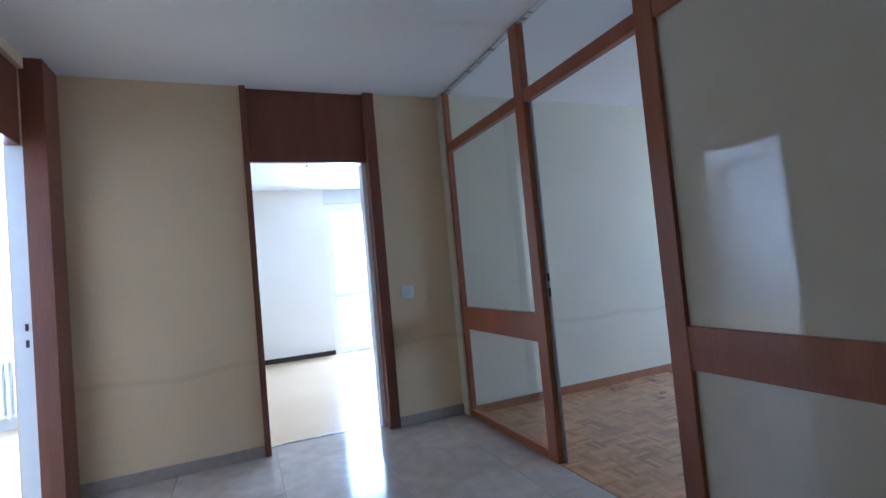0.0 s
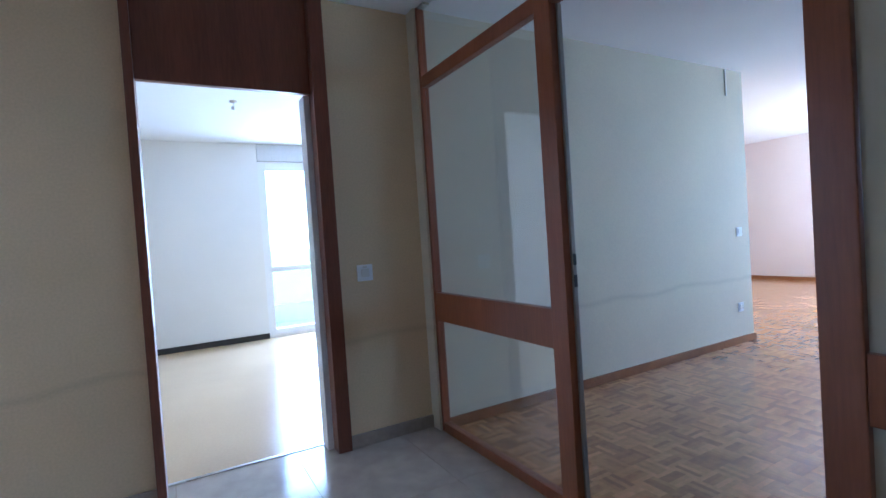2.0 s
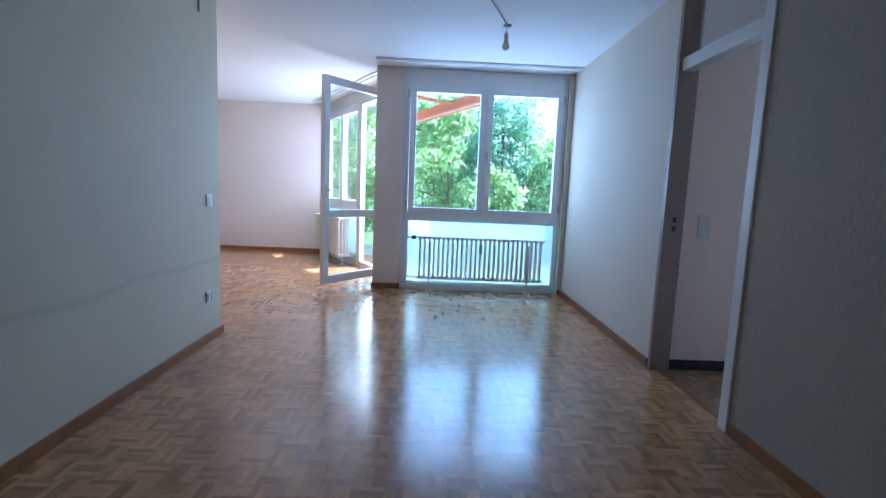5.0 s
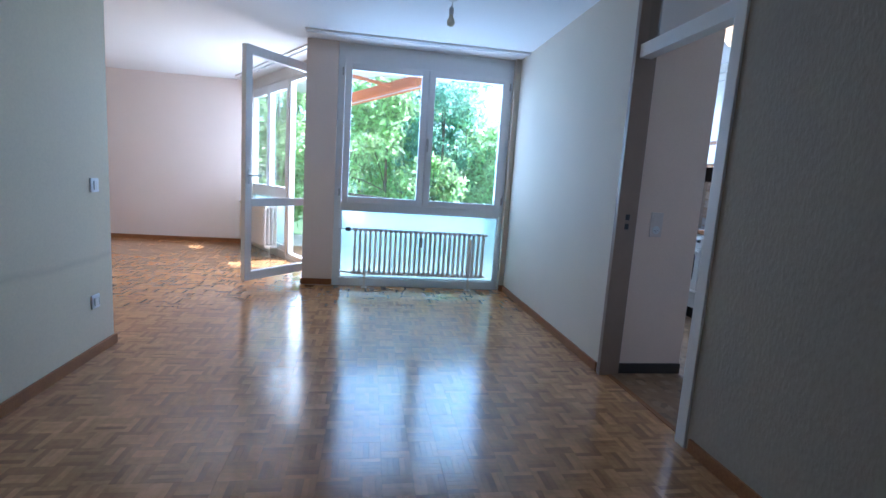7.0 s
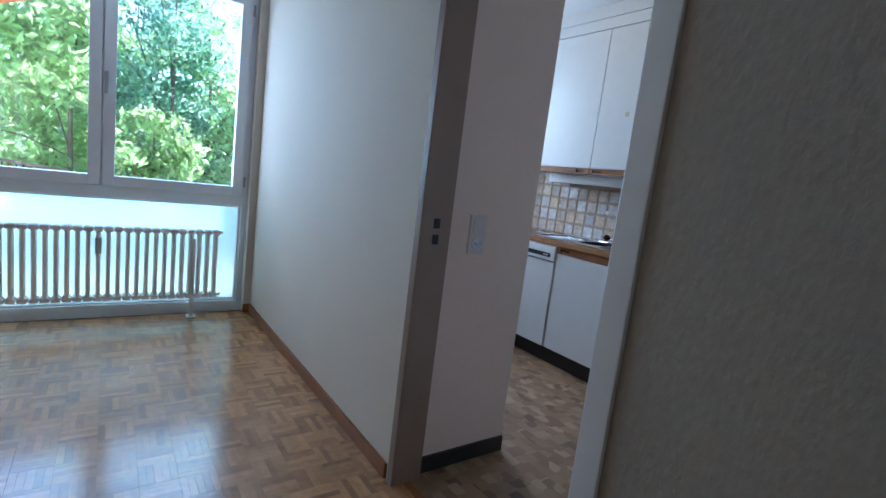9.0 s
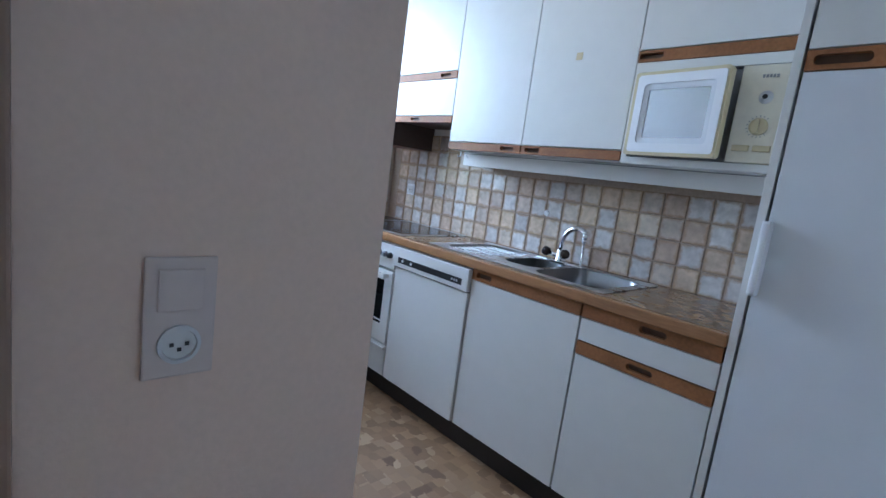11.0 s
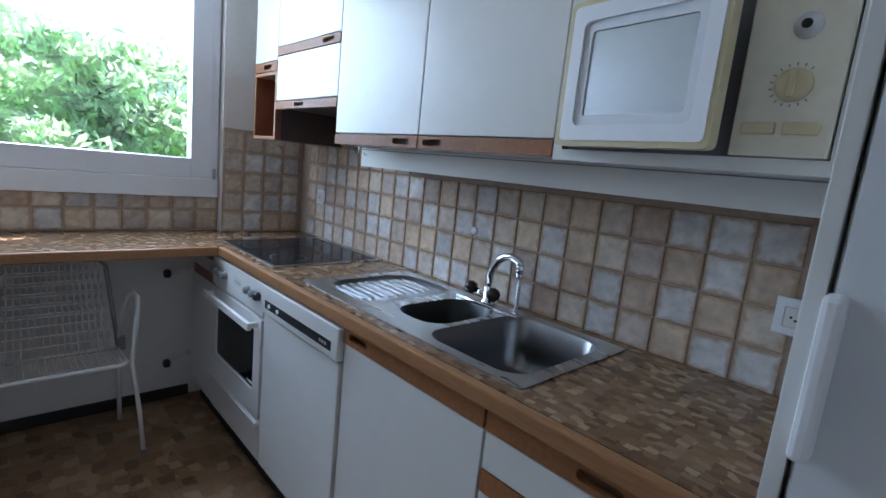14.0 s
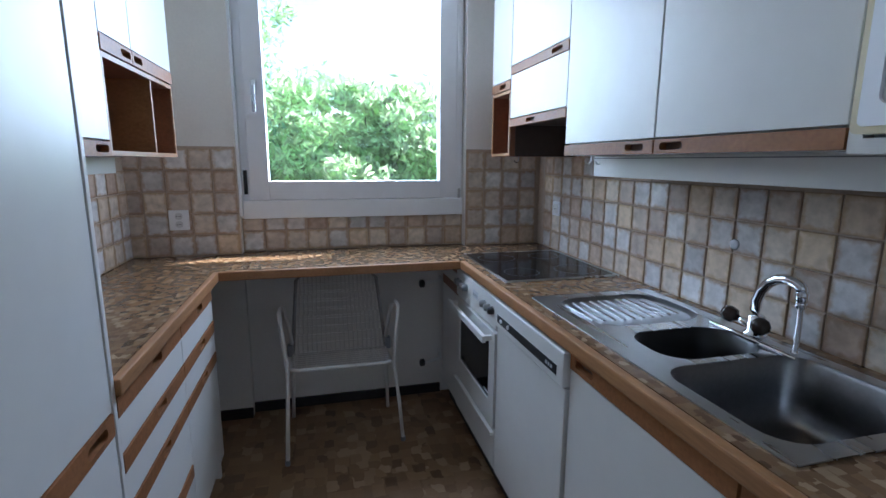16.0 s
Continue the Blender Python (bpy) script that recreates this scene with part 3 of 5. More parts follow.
lin = part("lining", boxes(((-0.605, 3.775, 0), (-0.523, 3.81, 2.06)), bev=0.002), PVC, dl, "white door lining")
for z in (1.045, 0.955):
    part("strike_hole", boxes(((-0.555, 3.772, z - 0.02), (-0.54, 3.776, z + 0.02))), BLACK, lin)

gp = thing("glass_partition", "glazed partition in red-brown wood between hall and living room", "partition", (2.16, 2.3, 0), kind="structure")
X0, X1 = 2.135, 2.185
for y0, y1 in ((3.885, 3.96), (2.765, 2.86), (1.808, 1.9), (0.692, 0.76)):
    part("post", boxes(((X0, y0, 0), (X1, y1, C)), bev=0.004), REDWOOD, gp)
for y0, y1 in ((2.86, 3.885), (0.76, 1.808)):
    part("mid_rail", boxes(((X0 + 0.003, y0, 0.68), (X1 - 0.003, y1, 0.85)), bev=0.004), REDWOOD, gp)
    part("bottom_rail", boxes(((X0 + 0.003, y0, 0.0), (X1 - 0.003, y1, 0.05)), bev=0.004), REDWOOD, gp)
    part("top_rail", boxes(((X0 + 0.003, y0, 2.085), (X1 - 0.003, y1, 2.155)), bev=0.004), REDWOOD, gp)
    for z0, z1 in ((0.05, 0.68), (0.85, 2.085), (2.155, C - 0.012)):
        p = part("pane", boxes(((2.157, y0 + 0.001, z0 + 0.001), (2.163, y1 - 0.001, z1 - 0.001))), GLASS if y0 > 2 or z1 > 2.2 else CREAMGLASS, gp, "clear glass pane" if y0 > 2 or z1 > 2.2 else "glossy cream glass panel")
        p.visible_shadow = not (y0 > 2 or z1 > 2.2)
part("top_rail", boxes(((X0 + 0.003, 1.9, 2.085), (X1 - 0.003, 2.765, 2.155)), bev=0.004), REDWOOD, gp)
p = part("pane", boxes(((2.157, 1.901, 2.156), (2.163, 2.764, C - 0.013))), GLASS, gp, "clear glass pane")
p.visible_shadow = False
part("ceiling_channel", boxes(((2.14, 0.76, C - 0.012), (2.18, 3.885, C - 0.0005))), STEEL, gp, "thin aluminium channel at the ceiling")
jamb = part("jamb_strip", boxes(((2.17, 2.753, 0), (2.19, 2.7645, 2.085)), bev=0.002), STRIPG, gp, "grey rebate strip of the doorway")
part("strike_plate", boxes(((2.172, 2.75, 1.035), (2.188, 2.754, 1.08))), BLACK, gp, "black strike opening")
part("strike_plate", boxes(((2.172, 2.75, 0.945), (2.188, 2.754, 0.995))), BLACK, gp, "black strike opening")


def switch_plate(x, y, z, ny, label, rocker=True, w=0.085, holes=0):
    """A wall plate at (x, y, z) that faces along y (ny = 1 or -1)."""
    t = thing("light_switch" if rocker else "power_socket", label, "switch" if rocker else "socket", (x, y, z))
    a, b = sorted((y, y + ny * 0.009))
    part("plate", boxes(((x - w / 2, a, z - w / 2), (x + w / 2, b, z + w / 2)), bev=0.003), PVC, t)
    c, d = sorted((y + ny * 0.009, y + ny * 0.014))
    if rocker:
        part("rocker", boxes(((x - 0.016, c, z - 0.026), (x + 0.016, d, z + 0.026)), bev=0.002), PAINTW, t)
    else:
        part("insert", boxes(((x - 0.024, c, z - 0.024), (x + 0.024, d - 0.002, z + 0.024)), bev=0.004), PAINTW, t)
        for dx, dz in ((-0.009, 0), (0.009, 0), (0, -0.006)):
            e, f = sorted((y + ny * 0.0115, y + ny * 0.0125))
            part("pin_hole", boxes(((x + dx - 0.0025, e, z + dz - 0.0025), (x + dx + 0.0025, f, z + dz + 0.0025))), BLACK, t)
    return t


hs_plate = switch_plate(1.738, 4.0, 1.005, -1, "white combined switch and socket plate on the cream hall wall", rocker=False, w=0.095)
part("rocker", boxes(((1.725, 3.986, 1.034), (1.751, 3.991, 1.047)), bev=0.002), PAINTW, hs_plate)
part("slot", boxes(((1.722, 3.9895, 1.0215), (1.754, 3.9912, 1.0245))), GREYK, hs_plate)
switch_plate(5.43, 3.905, 1.05, -1, "white light switch near the end of the living room wall")
switch_plate(5.40, 3.905, 0.34, -1, "white power socket low on the living room wall", rocker=False)
duct = thing("cable_duct", "short white cable duct at the ceiling", "cable duct", (5.33, 3.905, 2.44))
part("cover", boxes(((5.322, 3.893, 2.32), (5.34, 3.905, C)), bev=0.002), PAINTW, duct)


def ceiling_hook(x, y, drop, label, bulb):
    t = thing("ceiling_lamp_point", label, "lamp", (x, y, C))
    part("rose", lathe([(0.035, 0), (0.034, -0.012), (0.012, -0.022)], (x, y, C - 0.0005), 16), PAINTW, t, smooth=True)
    pts = [(x, y, C - 0.015), (x + 0.008, y, C - drop * 0.4), (x - 0.006, y + 0.006, C - drop)]
    part("cable", tube(pts, 0.004, 6), PAINTW, t)
    if bulb:
        z = C - drop
        part("socket", lathe([(0.012, 0.05), (0.018, 0.04), (0.018, 0.0), (0.016, -0.005)], (x - 0.006, y + 0.006, z - 0.045), 14), PAINTW, t, smooth=True)
        part("bulb", lathe([(0.013, 0), (0.016, -0.015), (0.028, -0.04), (0.03, -0.055), (0.024, -0.075), (0.004, -0.085)], (x - 0.006, y + 0.006, z - 0.05), 16), OPAL, t, "clear-white light bulb", True)
    else:
        part("connector", boxes(((x - 0.018, y - 0.004, C - drop - 0.03), (x + 0.006, y + 0.014, C - drop)), bev=0.002), GREYP, t)
    return t


ceiling_hook(1.35, 6.12, 0.05, "bare lamp cable hanging from the bedroom ceiling", False)
ceiling_hook(6.02, 1.71, 0.07, "bare bulb hanging from the living room ceiling on a short cable", True)
cab = thing("ceiling_cable", "white cable running along the living room ceiling", "cable", (5.3, 2.0, C))
part("cable", tube([(4.2, 2.5, C - 0.005), (5.2, 2.02, C - 0.005), (6.0, 1.715, C - 0.006)], 0.006, 6), GREYP, cab)


def dome_lamp(x, y, r, h, label, m):
    t = thing("ceiling_dome_lamp", label, "lamp", (x, y, C))
    part("base", lathe([(r * 0.7, 0), (r * 0.7, -0.03)], (x, y, C - 0.0005), 24), PAINTW, t, smooth=False)
    part("shade", lathe([(r * 0.98, -0.02), (r, -0.04), (r * 0.95, -h * 0.5), (r * 0.75, -h * 0.8), (r * 0.4, -h * 0.96), (0.0, -h)], (x, y, C), 28), m, t, "opal glass dome", True)
    return t


dome_lamp(5.78, -0.6, 0.19, 0.17, "warm glowing opal dome lamp on the kitchen ceiling", LAMP_WARM)
dome_lamp(0.67, 2.16, 0.17, 0.12, "cream opal dome lamp on the hall ceiling", OPAL)


# ---- windows ----
def pane(lo, hi, parent, m=None, label="clear glass pane"):
    p = part("pane", boxes((lo, hi)), m or GLASS, parent, label)
    p.visible_shadow = m == FROST
    return p


def ring_y(y0, y1, z0, z1, w, x0, x1, bev=0.004):
    """A rectangular frame in a plane of constant x; w is the width of its members."""
    return boxes(((x0, y0, z0), (x1, y0 + w, z1)), ((x0, y1 - w, z0), (x1, y1, z1)), ((x0, y0 + w, z0), (x1, y1 - w, z0 + w)), ((x0, y0 + w, z1 - w), (x1, y1 - w, z1)), bev=bev)


def handle_x(parent, x, y, z, length=0.11):
    """A window lever on a face of constant x, facing -x."""
    h = part("handle", boxes(((x - 0.012, y - 0.013, z - 0.035), (x, y + 0.013, z + 0.035)), ((x - 0.05, y - 0.007, z - 0.007), (x - 0.012, y + 0.007, z + 0.007)), ((x - 0.052, y - 0.009, z - length), (x - 0.038, y + 0.009, z + 0.01)), bev=0.003), STEEL, parent, "metal window lever")
    return h


w1 = thing("window_1", "large white dining window with two casements over a frosted panel", "window", (7.6, 1.69, 0), kind="structure")
part("frame", boxes(((7.585, 0.745, -0.012), (7.68, 0.785, C)), ((7.585, 2.565, -0.012), (7.68, 2.635, C)), ((7.585, 0.785, -0.012), (7.68, 2.565, 0.075)), ((7.585, 0.785, 0.835), (7.68, 2.565, 0.92)), ((7.585, 0.785, 2.36), (7.68, 2.565, C)), ((7.59, 1.655, 0.92), (7.68, 1.705, 2.36)), bev=0.004), PVC, w1, "white window frame")
for y0, y1 in ((0.785, 1.68), (1.68, 2.565)):
    s = part("casement", ring_y(y0 + 0.004, y1 - 0.004, 0.912, 2.372, 0.07, 7.565, 7.63), PVC, w1)
    pane((7.595, y0 + 0.074, 0.982), (7.603, y1 - 0.074, 2.302), s)
part("lower_panel", ring_y(0.785, 2.565, 0.072, 0.838, 0.018, 7.6, 7.64), PVC, w1)
pane((7.612, 0.803, 0.09), (7.62, 2.547, 0.82), w1, FROST, "frosted greenish glass panel")
handle_x(w1, 7.565, 1.66, 1.62)
for y in (0.775, 2.585):
    for z in (1.02, 2.28):
        part("hinge", tube([(7.575, y, z - 0.04), (7.575, y, z + 0.04)], 0.008, 8), GREYP, w1)

pel = thing("curtain_rail", "double white curtain rail along the ceiling over the window", "curtain rail", (7.25, 1.8, C))
for dx in (0.0, 0.06):
    part("rail", boxes(((7.2 + dx, 0.692, C - 0.018), (7.235 + dx, 2.93, C - 0.0005)), bev=0.002), PVC, pel)
part("board", boxes(((7.19, 0.691, C - 0.008), (7.31, 2.931, C - 0.0003))), PAINTW, pel)
pel2 = thing("curtain_rail", "double white curtain rail along the ceiling over the balcony door", "curtain rail", facade(1.5, -0.25, C))
for o in (-0.28, -0.2):
    part("rail", slanted(boxes(((-0.15, o, C - 0.018), (FLEN - 0.2, o + 0.035, C - 0.0005)), bev=0.002)), PVC, pel2)

# balcony door, open inwards
bd = thing("balcony_door", "white glazed balcony door standing open into the room", "door", (7.58, 2.97, 0))
HX, HY, EX, EY = 8.02, 2.822, 7.163, 3.472
bd_len = math.hypot(EX - HX, EY - HY)
bd_m = Matrix(((-(HX - EX) / bd_len, (HY - EY) / bd_len, 0, HX), ((EY - HY) / bd_len, -(HX - EX) / bd_len, 0, HY), (0, 0, 1, 0), (0, 0, 0, 1)))


def on_leaf(bm):
    return moved(bm, bd_m)


part("stile", on_leaf(boxes(((0, -0.03, 0.10), (0.085, 0.03, 2.36)), bev=0.004)), PVC, bd)
part("stile", on_leaf(boxes(((bd_len - 0.075, -0.03, 0.10), (bd_len, 0.03, 2.36)), bev=0.004)), PVC, bd)
for z0, z1 in ((0.10, 0.19), (0.84, 0.92), (2.275, 2.36)):
    part("rail", on_leaf(boxes(((0.085, -0.03, z0), (bd_len - 0.075, 0.03, z1)), bev=0.004)), PVC, bd)
for z0, z1 in ((0.19, 0.84), (0.92, 2.275)):
    p = part("pane", on_leaf(boxes(((0.085, -0.004, z0), (bd_len - 0.075, 0.004, z1)))), GLASS, bd, "clear glass pane")
    p.visible_shadow = False
hd = part("handle", on_leaf(boxes(((bd_len - 0.05, 0.03, 1.06), (bd_len - 0.025, 0.038, 1.2)), ((bd_len - 0.045, 0.038, 1.135), (bd_len - 0.03, 0.075, 1.15)), ((bd_len - 0.16, 0.064, 1.134), (bd_len - 0.03, 0.078, 1.152)), bev=0.003)), STEEL, bd, "metal door lever")
part("hinge", on_leaf(boxes(((-0.02, -0.012, 0.095), (0.0, 0.012, 0.3)), bev=0.003)), GREYP, bd)
part("foot_seal", on_leaf(boxes(((0.01, -0.012, 0.0), (0.03, 0.012, 0.1)))), GREYP, bd)

w2 = thing("window_2", "white facade window beside the balcony door", "window", facade(2.0, 0.08, 0), kind="structure")
U0, U1 = 1.21, FLEN - 0.05
part("frame", slanted(boxes(((U0, 0.03, 0.1), (U0 + 0.07, 0.1, 2.42)), ((U1 - 0.07, 0.03, 0.1), (U1, 0.1, 2.42)), ((U0 + 0.07, 0.03, 0.1), (U1 - 0.07, 0.1, 0.17)), ((U0 + 0.07, 0.03, 0.82), (U1 - 0.07, 0.1, 0.98)), ((U0 + 0.07, 0.03, 2.3), (U1 - 0.07, 0.1, 2.42)), (((U0 + U1) / 2 - 0.06, 0.03, 0.98), ((U0 + U1) / 2 + 0.06, 0.1, 2.3)), bev=0.004)), PVC, w2)
for a, b, z0, z1, m in ((U0 + 0.07, (U0 + U1) / 2 - 0.06, 0.98, 2.3, GLASS), ((U0 + U1) / 2 + 0.06, U1 - 0.07, 0.98, 2.3, GLASS), (U0 + 0.07, U1 - 0.07, 0.17, 0.82, FROST)):
    p = part("pane", slanted(boxes(((a, 0.07, z0), (b, 0.078, z1)))), m, w2, "glass pane")
    p.visible_shadow = m == FROST
part("door_frame", slanted(boxes(((0.045, 0.03, 0.03), (0.09, 0.1, 2.42)), ((1.12, 0.03, 0.03), (1.188, 0.1, 2.42)), ((0.09, 0.03, 2.37), (1.12, 0.1, 2.42)), ((0.09, 0.03, 0.03), (1.12, 0.1, 0.09)), bev=0.004)), PVC, w2, "white frame of the balcony doorway")

wk = thing("window_3", "white kitchen window with a single wide casement", "window", (7.43, -0.52, 1.08), kind="structure")
part("frame", ring_y(-1.1, 0.055, 1.085, 2.42, 0.05, 7.4, 7.5), PVC, wk)
sk = part("casement", ring_y(-1.065, 0.02, 1.17, 2.385, 0.095, 7.385, 7.46), PVC, wk)
pane((7.42, -0.97, 1.265), (7.428, -0.075, 2.29), sk)
part("apron", boxes(((7.38, -1.1, 1.075), (7.45, 0.055, 1.168)), bev=0.004), PVC, wk, "white lower frame board")
handle_x(wk, 7.385, -0.03, 1.72, 0.12)
part("hinge", tube([(7.392, 0.038, 1.2), (7.392, 0.038, 1.32)], 0.009, 8), BLACK, wk)
part("hinge", tube([(7.392, -1.083, 1.15), (7.392, -1.083, 1.22)], 0.008, 8), GREYP, wk)
part("reveal_trim", boxes(((7.365, 0.056, 1.09), (7.42, 0.069, C)), bev=0.002), PVC, wk, "white reveal trim")

wb = thing("window_4", "tall white bedroom window with roller shutter box", "window", (3.0, 8.05, 0), kind="structure")
part("shutter_box", boxes(((1.81, 7.99, 2.34), (4.2, 8.15, C)), bev=0.004), GREYL, wb, "pale roller shutter box")
for a, b in ((1.81, 3.0), (3.0, 4.2)):
    part("frame", boxes(((a, 8.02, 0.03), (a + 0.095, 8.1, 2.34)), ((b - 0.095, 8.02, 0.03), (b, 8.1, 2.34)), ((a + 0.095, 8.02, 0.03), (b - 0.095, 8.1, 0.108)), ((a + 0.095, 8.02, 0.87), (b - 0.095, 8.1, 0.94)), ((a + 0.095, 8.02, 2.22), (b - 0.095, 8.1, 2.34)), bev=0.004), PVC, wb)
    pane((a + 0.095, 8.06, 0.108), (b - 0.095, 8.066, 0.87), wb)
    pane((a + 0.095, 8.06, 0.94), (b - 0.095, 8.066, 2.22), wb)
ws = thing("window_5", "white side room window", "window", (-2.3, 6.45, 0.75), kind="structure")
part("frame", boxes(((-3.7, 6.42, 0.75), (-3.62, 6.48, 2.3)), ((-0.98, 6.42, 0.75), (-0.9, 6.48, 2.3)), ((-2.35, 6.42, 0.75), (-2.25, 6.48, 2.3)), ((-3.62, 6.42, 0.75), (-0.98, 6.48, 0.83)), ((-3.62, 6.42, 2.22), (-0.98, 6.48, 2.3)), bev=0.004), PVC, ws)
pane((-3.62, 6.445, 0.83), (-2.35, 6.45, 2.22), ws)
pane((-2.25, 6.445, 0.83), (-0.98, 6.45, 2.22), ws)


# ---- radiators ----
def radiator(label, m, n, pitch, z0, z1, legs, valve=True, rows=(-0.028, 0.028)):
    """A tubular radiator along local x from 0; m lays it into the room."""
    t = thing("radiator", label, "radiator")
    L, deep = n * pitch, rows[-1] + 0.012
    bm = bmesh.new()
    for y in rows:
        bm2 = tube([(0, y, z0 + 0.012), (0, y, z1 - 0.012)], 0.012, 8)
        me = bpy.data.meshes.new("tmp")
        bm2.to_mesh(me)
        bm2.free()
        bm.from_mesh(me)
    for z in (z0, z1):
        bm2 = boxes(((-pitch * 0.46, -deep, z - 0.018), (pitch * 0.46, deep, z + 0.018)), bev=0.012)
        me = bpy.data.meshes.new("tmp")
        bm2.to_mesh(me)
        bm2.free()
        bm.from_mesh(me)
    me = mesh_of(bm, "column", RADW)
    for i in range(n):
        o = new("column", me)
        o.parent = t
        o.location = ((i + 0.5) * pitch, 0, 0)
    part("pipe", tube([(-0.02, 0, z0), (L + 0.02, 0, z0)], 0.011, 8), RADW, t)
    part("pipe", tube([(-0.02, 0, z1), (L + 0.02, 0, z1)], 0.011, 8), RADW, t)
    for u in legs:
        part("leg", boxes(((u - 0.013, -0.02, 0), (u + 0.013, 0.0, z1 - 0.05)), ((u - 0.03, -0.035, 0), (u + 0.03, 0.035, 0.008)), bev=0.003), RADW, t, "white radiator foot")
    if valve:
        part("valve", moved(lathe([(0.012, -0.03), (0.022, -0.02), (0.024, 0.02), (0.018, 0.028)], (0, 0, 0), 16), Matrix.Translation((-0.05, 0, z1)) @ pose(0, 0, 0, 0, 90, 0)), BLACK, t, "black valve knob", True)
        part("supply_pipe", tube([(-0.03, 0, z1), (-0.13, 0.0, z1), (-0.14, 0.02, z1 + 0.01)], 0.008, 8), PAINTW, t)
        part("return_pipe", tube([(-0.02, 0, z0), (-0.14, 0.0, z0 + 0.01)], 0.008, 8), PAINTW, t)
        part("heat_meter", boxes(((L * 0.5 - 0.018, -0.062, z1 - 0.16), (L * 0.5 + 0.018, -0.04, z1 - 0.05)), bev=0.004), GREYP, t, "small heat cost meter")
    t.matrix_world = m
    return t


radiator("white tubular radiator on feet in front of the frosted window panel", Matrix.Translation((7.46, 2.42, 0)) @ pose(0, 0, 0, 0, 0, -90), 27, 0.0545, 0.165, 0.635, (0.14, 1.3))
radiator("white radiator below the facade window", Matrix.Translation(facade(1.3, -0.14)) @ pose(0, 0, 0, 0, 0, 30), 22, 0.054, 0.15, 0.7, (0.1, 1.1), False, (-0.075, -0.025, 0.025, 0.075))
radiator("white radiator below the side room window", Matrix.Translation((-3.0, 6.3, 0)), 32, 0.055, 0.15, 0.66, (0.1, 1.6), False)

hp = thing("heating_pipe", "thin pale heating pipe running up the wall corner", "pipe", facade(FLEN - 0.3, -0.05))
part("pipe", tube([facade(FLEN - 0.3, -0.05, 0.0), facade(FLEN - 0.3, -0.05, C - 0.001)], 0.013, 10), WALL_P, hp, smooth=True)
rl = thing("balcony_railing", "dark metal balcony railing with upright bars", "railing", facade(1.2, 1.0, -0.05))
for z in (0.06, 0.93):
    part("rail", slanted(boxes(((-0.1, 0.985, z - 0.014), (2.7, 1.015, z + 0.014)), bev=0.003)), BROWND, rl)
for u in (-0.1, 1.3, 2.68):
    part("post", slanted(boxes(((u, 0.98, -0.05), (u + 0.035, 1.02, 0.916)), bev=0.003)), BROWND, rl)
for k in range(1, 24):
    part("bar", slanted(boxes(((-0.1 + k * 0.1165 - 0.006, 0.994, 0.074), (-0.1 + k * 0.1165 + 0.006, 1.006, 0.916)))), BROWND, rl)

# ---- kitchen doorway ----
kd = thing("door_frame_kitchen", "off-white kitchen door frame with a glazed transom", "door frame", (4.68, 0.63, 0), kind="structure")
part("post", boxes(((4.209, 0.56, 0), (4.279, 0.702, C)), bev=0.004), FRAMEW, kd)
part("post", boxes(((5.088, 0.565, 0), (5.128, 0.702, C)), bev=0.004), FRAME_SHADE, kd)
part("transom_rail", boxes(((4.279, 0.6, 2.03), (5.088, 0.68, 2.11)), bev=0.004), FRAMEW, kd)
pane((4.279, 0.635, 2.11), (5.088, 0.641, C - 0.003), kd)
part("threshold", boxes(((4.279, 0.615, 0), (5.088, 0.645, 0.006)), bev=0.001), OAK, kd)
for z in (1.0, 1.06):
    part("strike_plate", boxes(((5.084, 0.62, z - 0.018), (5.089, 0.645, z + 0.018))), BLACK, kd)
ks = thing("power_socket", "white combined switch and socket on the kitchen partition", "socket", (5.13, 0.4, 1.02))
part("plate", boxes(((5.122, 0.36, 0.94), (5.13, 0.445, 1.1)), bev=0.003), PLATEP, ks)
part("rocker", boxes(((5.118, 0.376, 1.03), (5.122, 0.43, 1.085)), bev=0.002), PLATEP, ks)
part("socket_ring", moved(lathe([(0.026, 0), (0.026, 0.004), (0.021, 0.005), (0.02, 0.001)], (0, 0, 0), 20), Matrix.Translation((5.122, 0.403, 0.985)) @ pose(0, 0, 0, 0, -90, 0)), GREYL, ks)
for dy, dz in ((-0.009, 0.0), (0.009, 0.0), (0, -0.007)):
    part("pin_hole", boxes(((5.1195, 0.403 + dy - 0.0025, 0.985 + dz - 0.0025), (5.121, 0.403 + dy + 0.0025, 0.985 + dz + 0.0025))), BLACK, ks)


# ---- kitchen: base run on the south wall ----
YF, YB = -0.98, -1.555
KICK, TOP = 0.115, 0.858


def carcass(t, x0, x1, z0, z1, y0, y1, name="body"):
    return part(name, boxes(((x0 + 0.001, y0, z0), (x1 - 0.001, y1, z1))), PAINTW, t)


def kick(t, x0, x1, y0, y1):
    part("plinth", boxes(((x0, y0, 0), (x1, y1, KICK - 0.002))), SKIRTB, t, "black recessed plinth")


c = thing("base_cabinet", "white corner filler cabinet with a dark oak rail", "cabinet", (7.2, -1.2, 0), "base cabinets of the kitchen")
carcass(c, 7.035, 7.34, KICK, TOP, YB, YF - 0.02)
part("panel", front(7.035, 7.34, KICK, 0.7, YF), PAINTW, c)
part("panel", front(7.035, 7.34, 0.75, 0.81, YF), PAINTW, c)
part("rail", front(7.035, 7.34, 0.7, 0.75, YF, d=0.02), DARKOAK, c, "dark oak rail")
part("rail", front(7.035, 7.34, 0.81, TOP, YF, d=0.02), DARKOAK, c, "dark oak rail")
kick(c, 7.035, 7.35, YB, YF - 0.045)

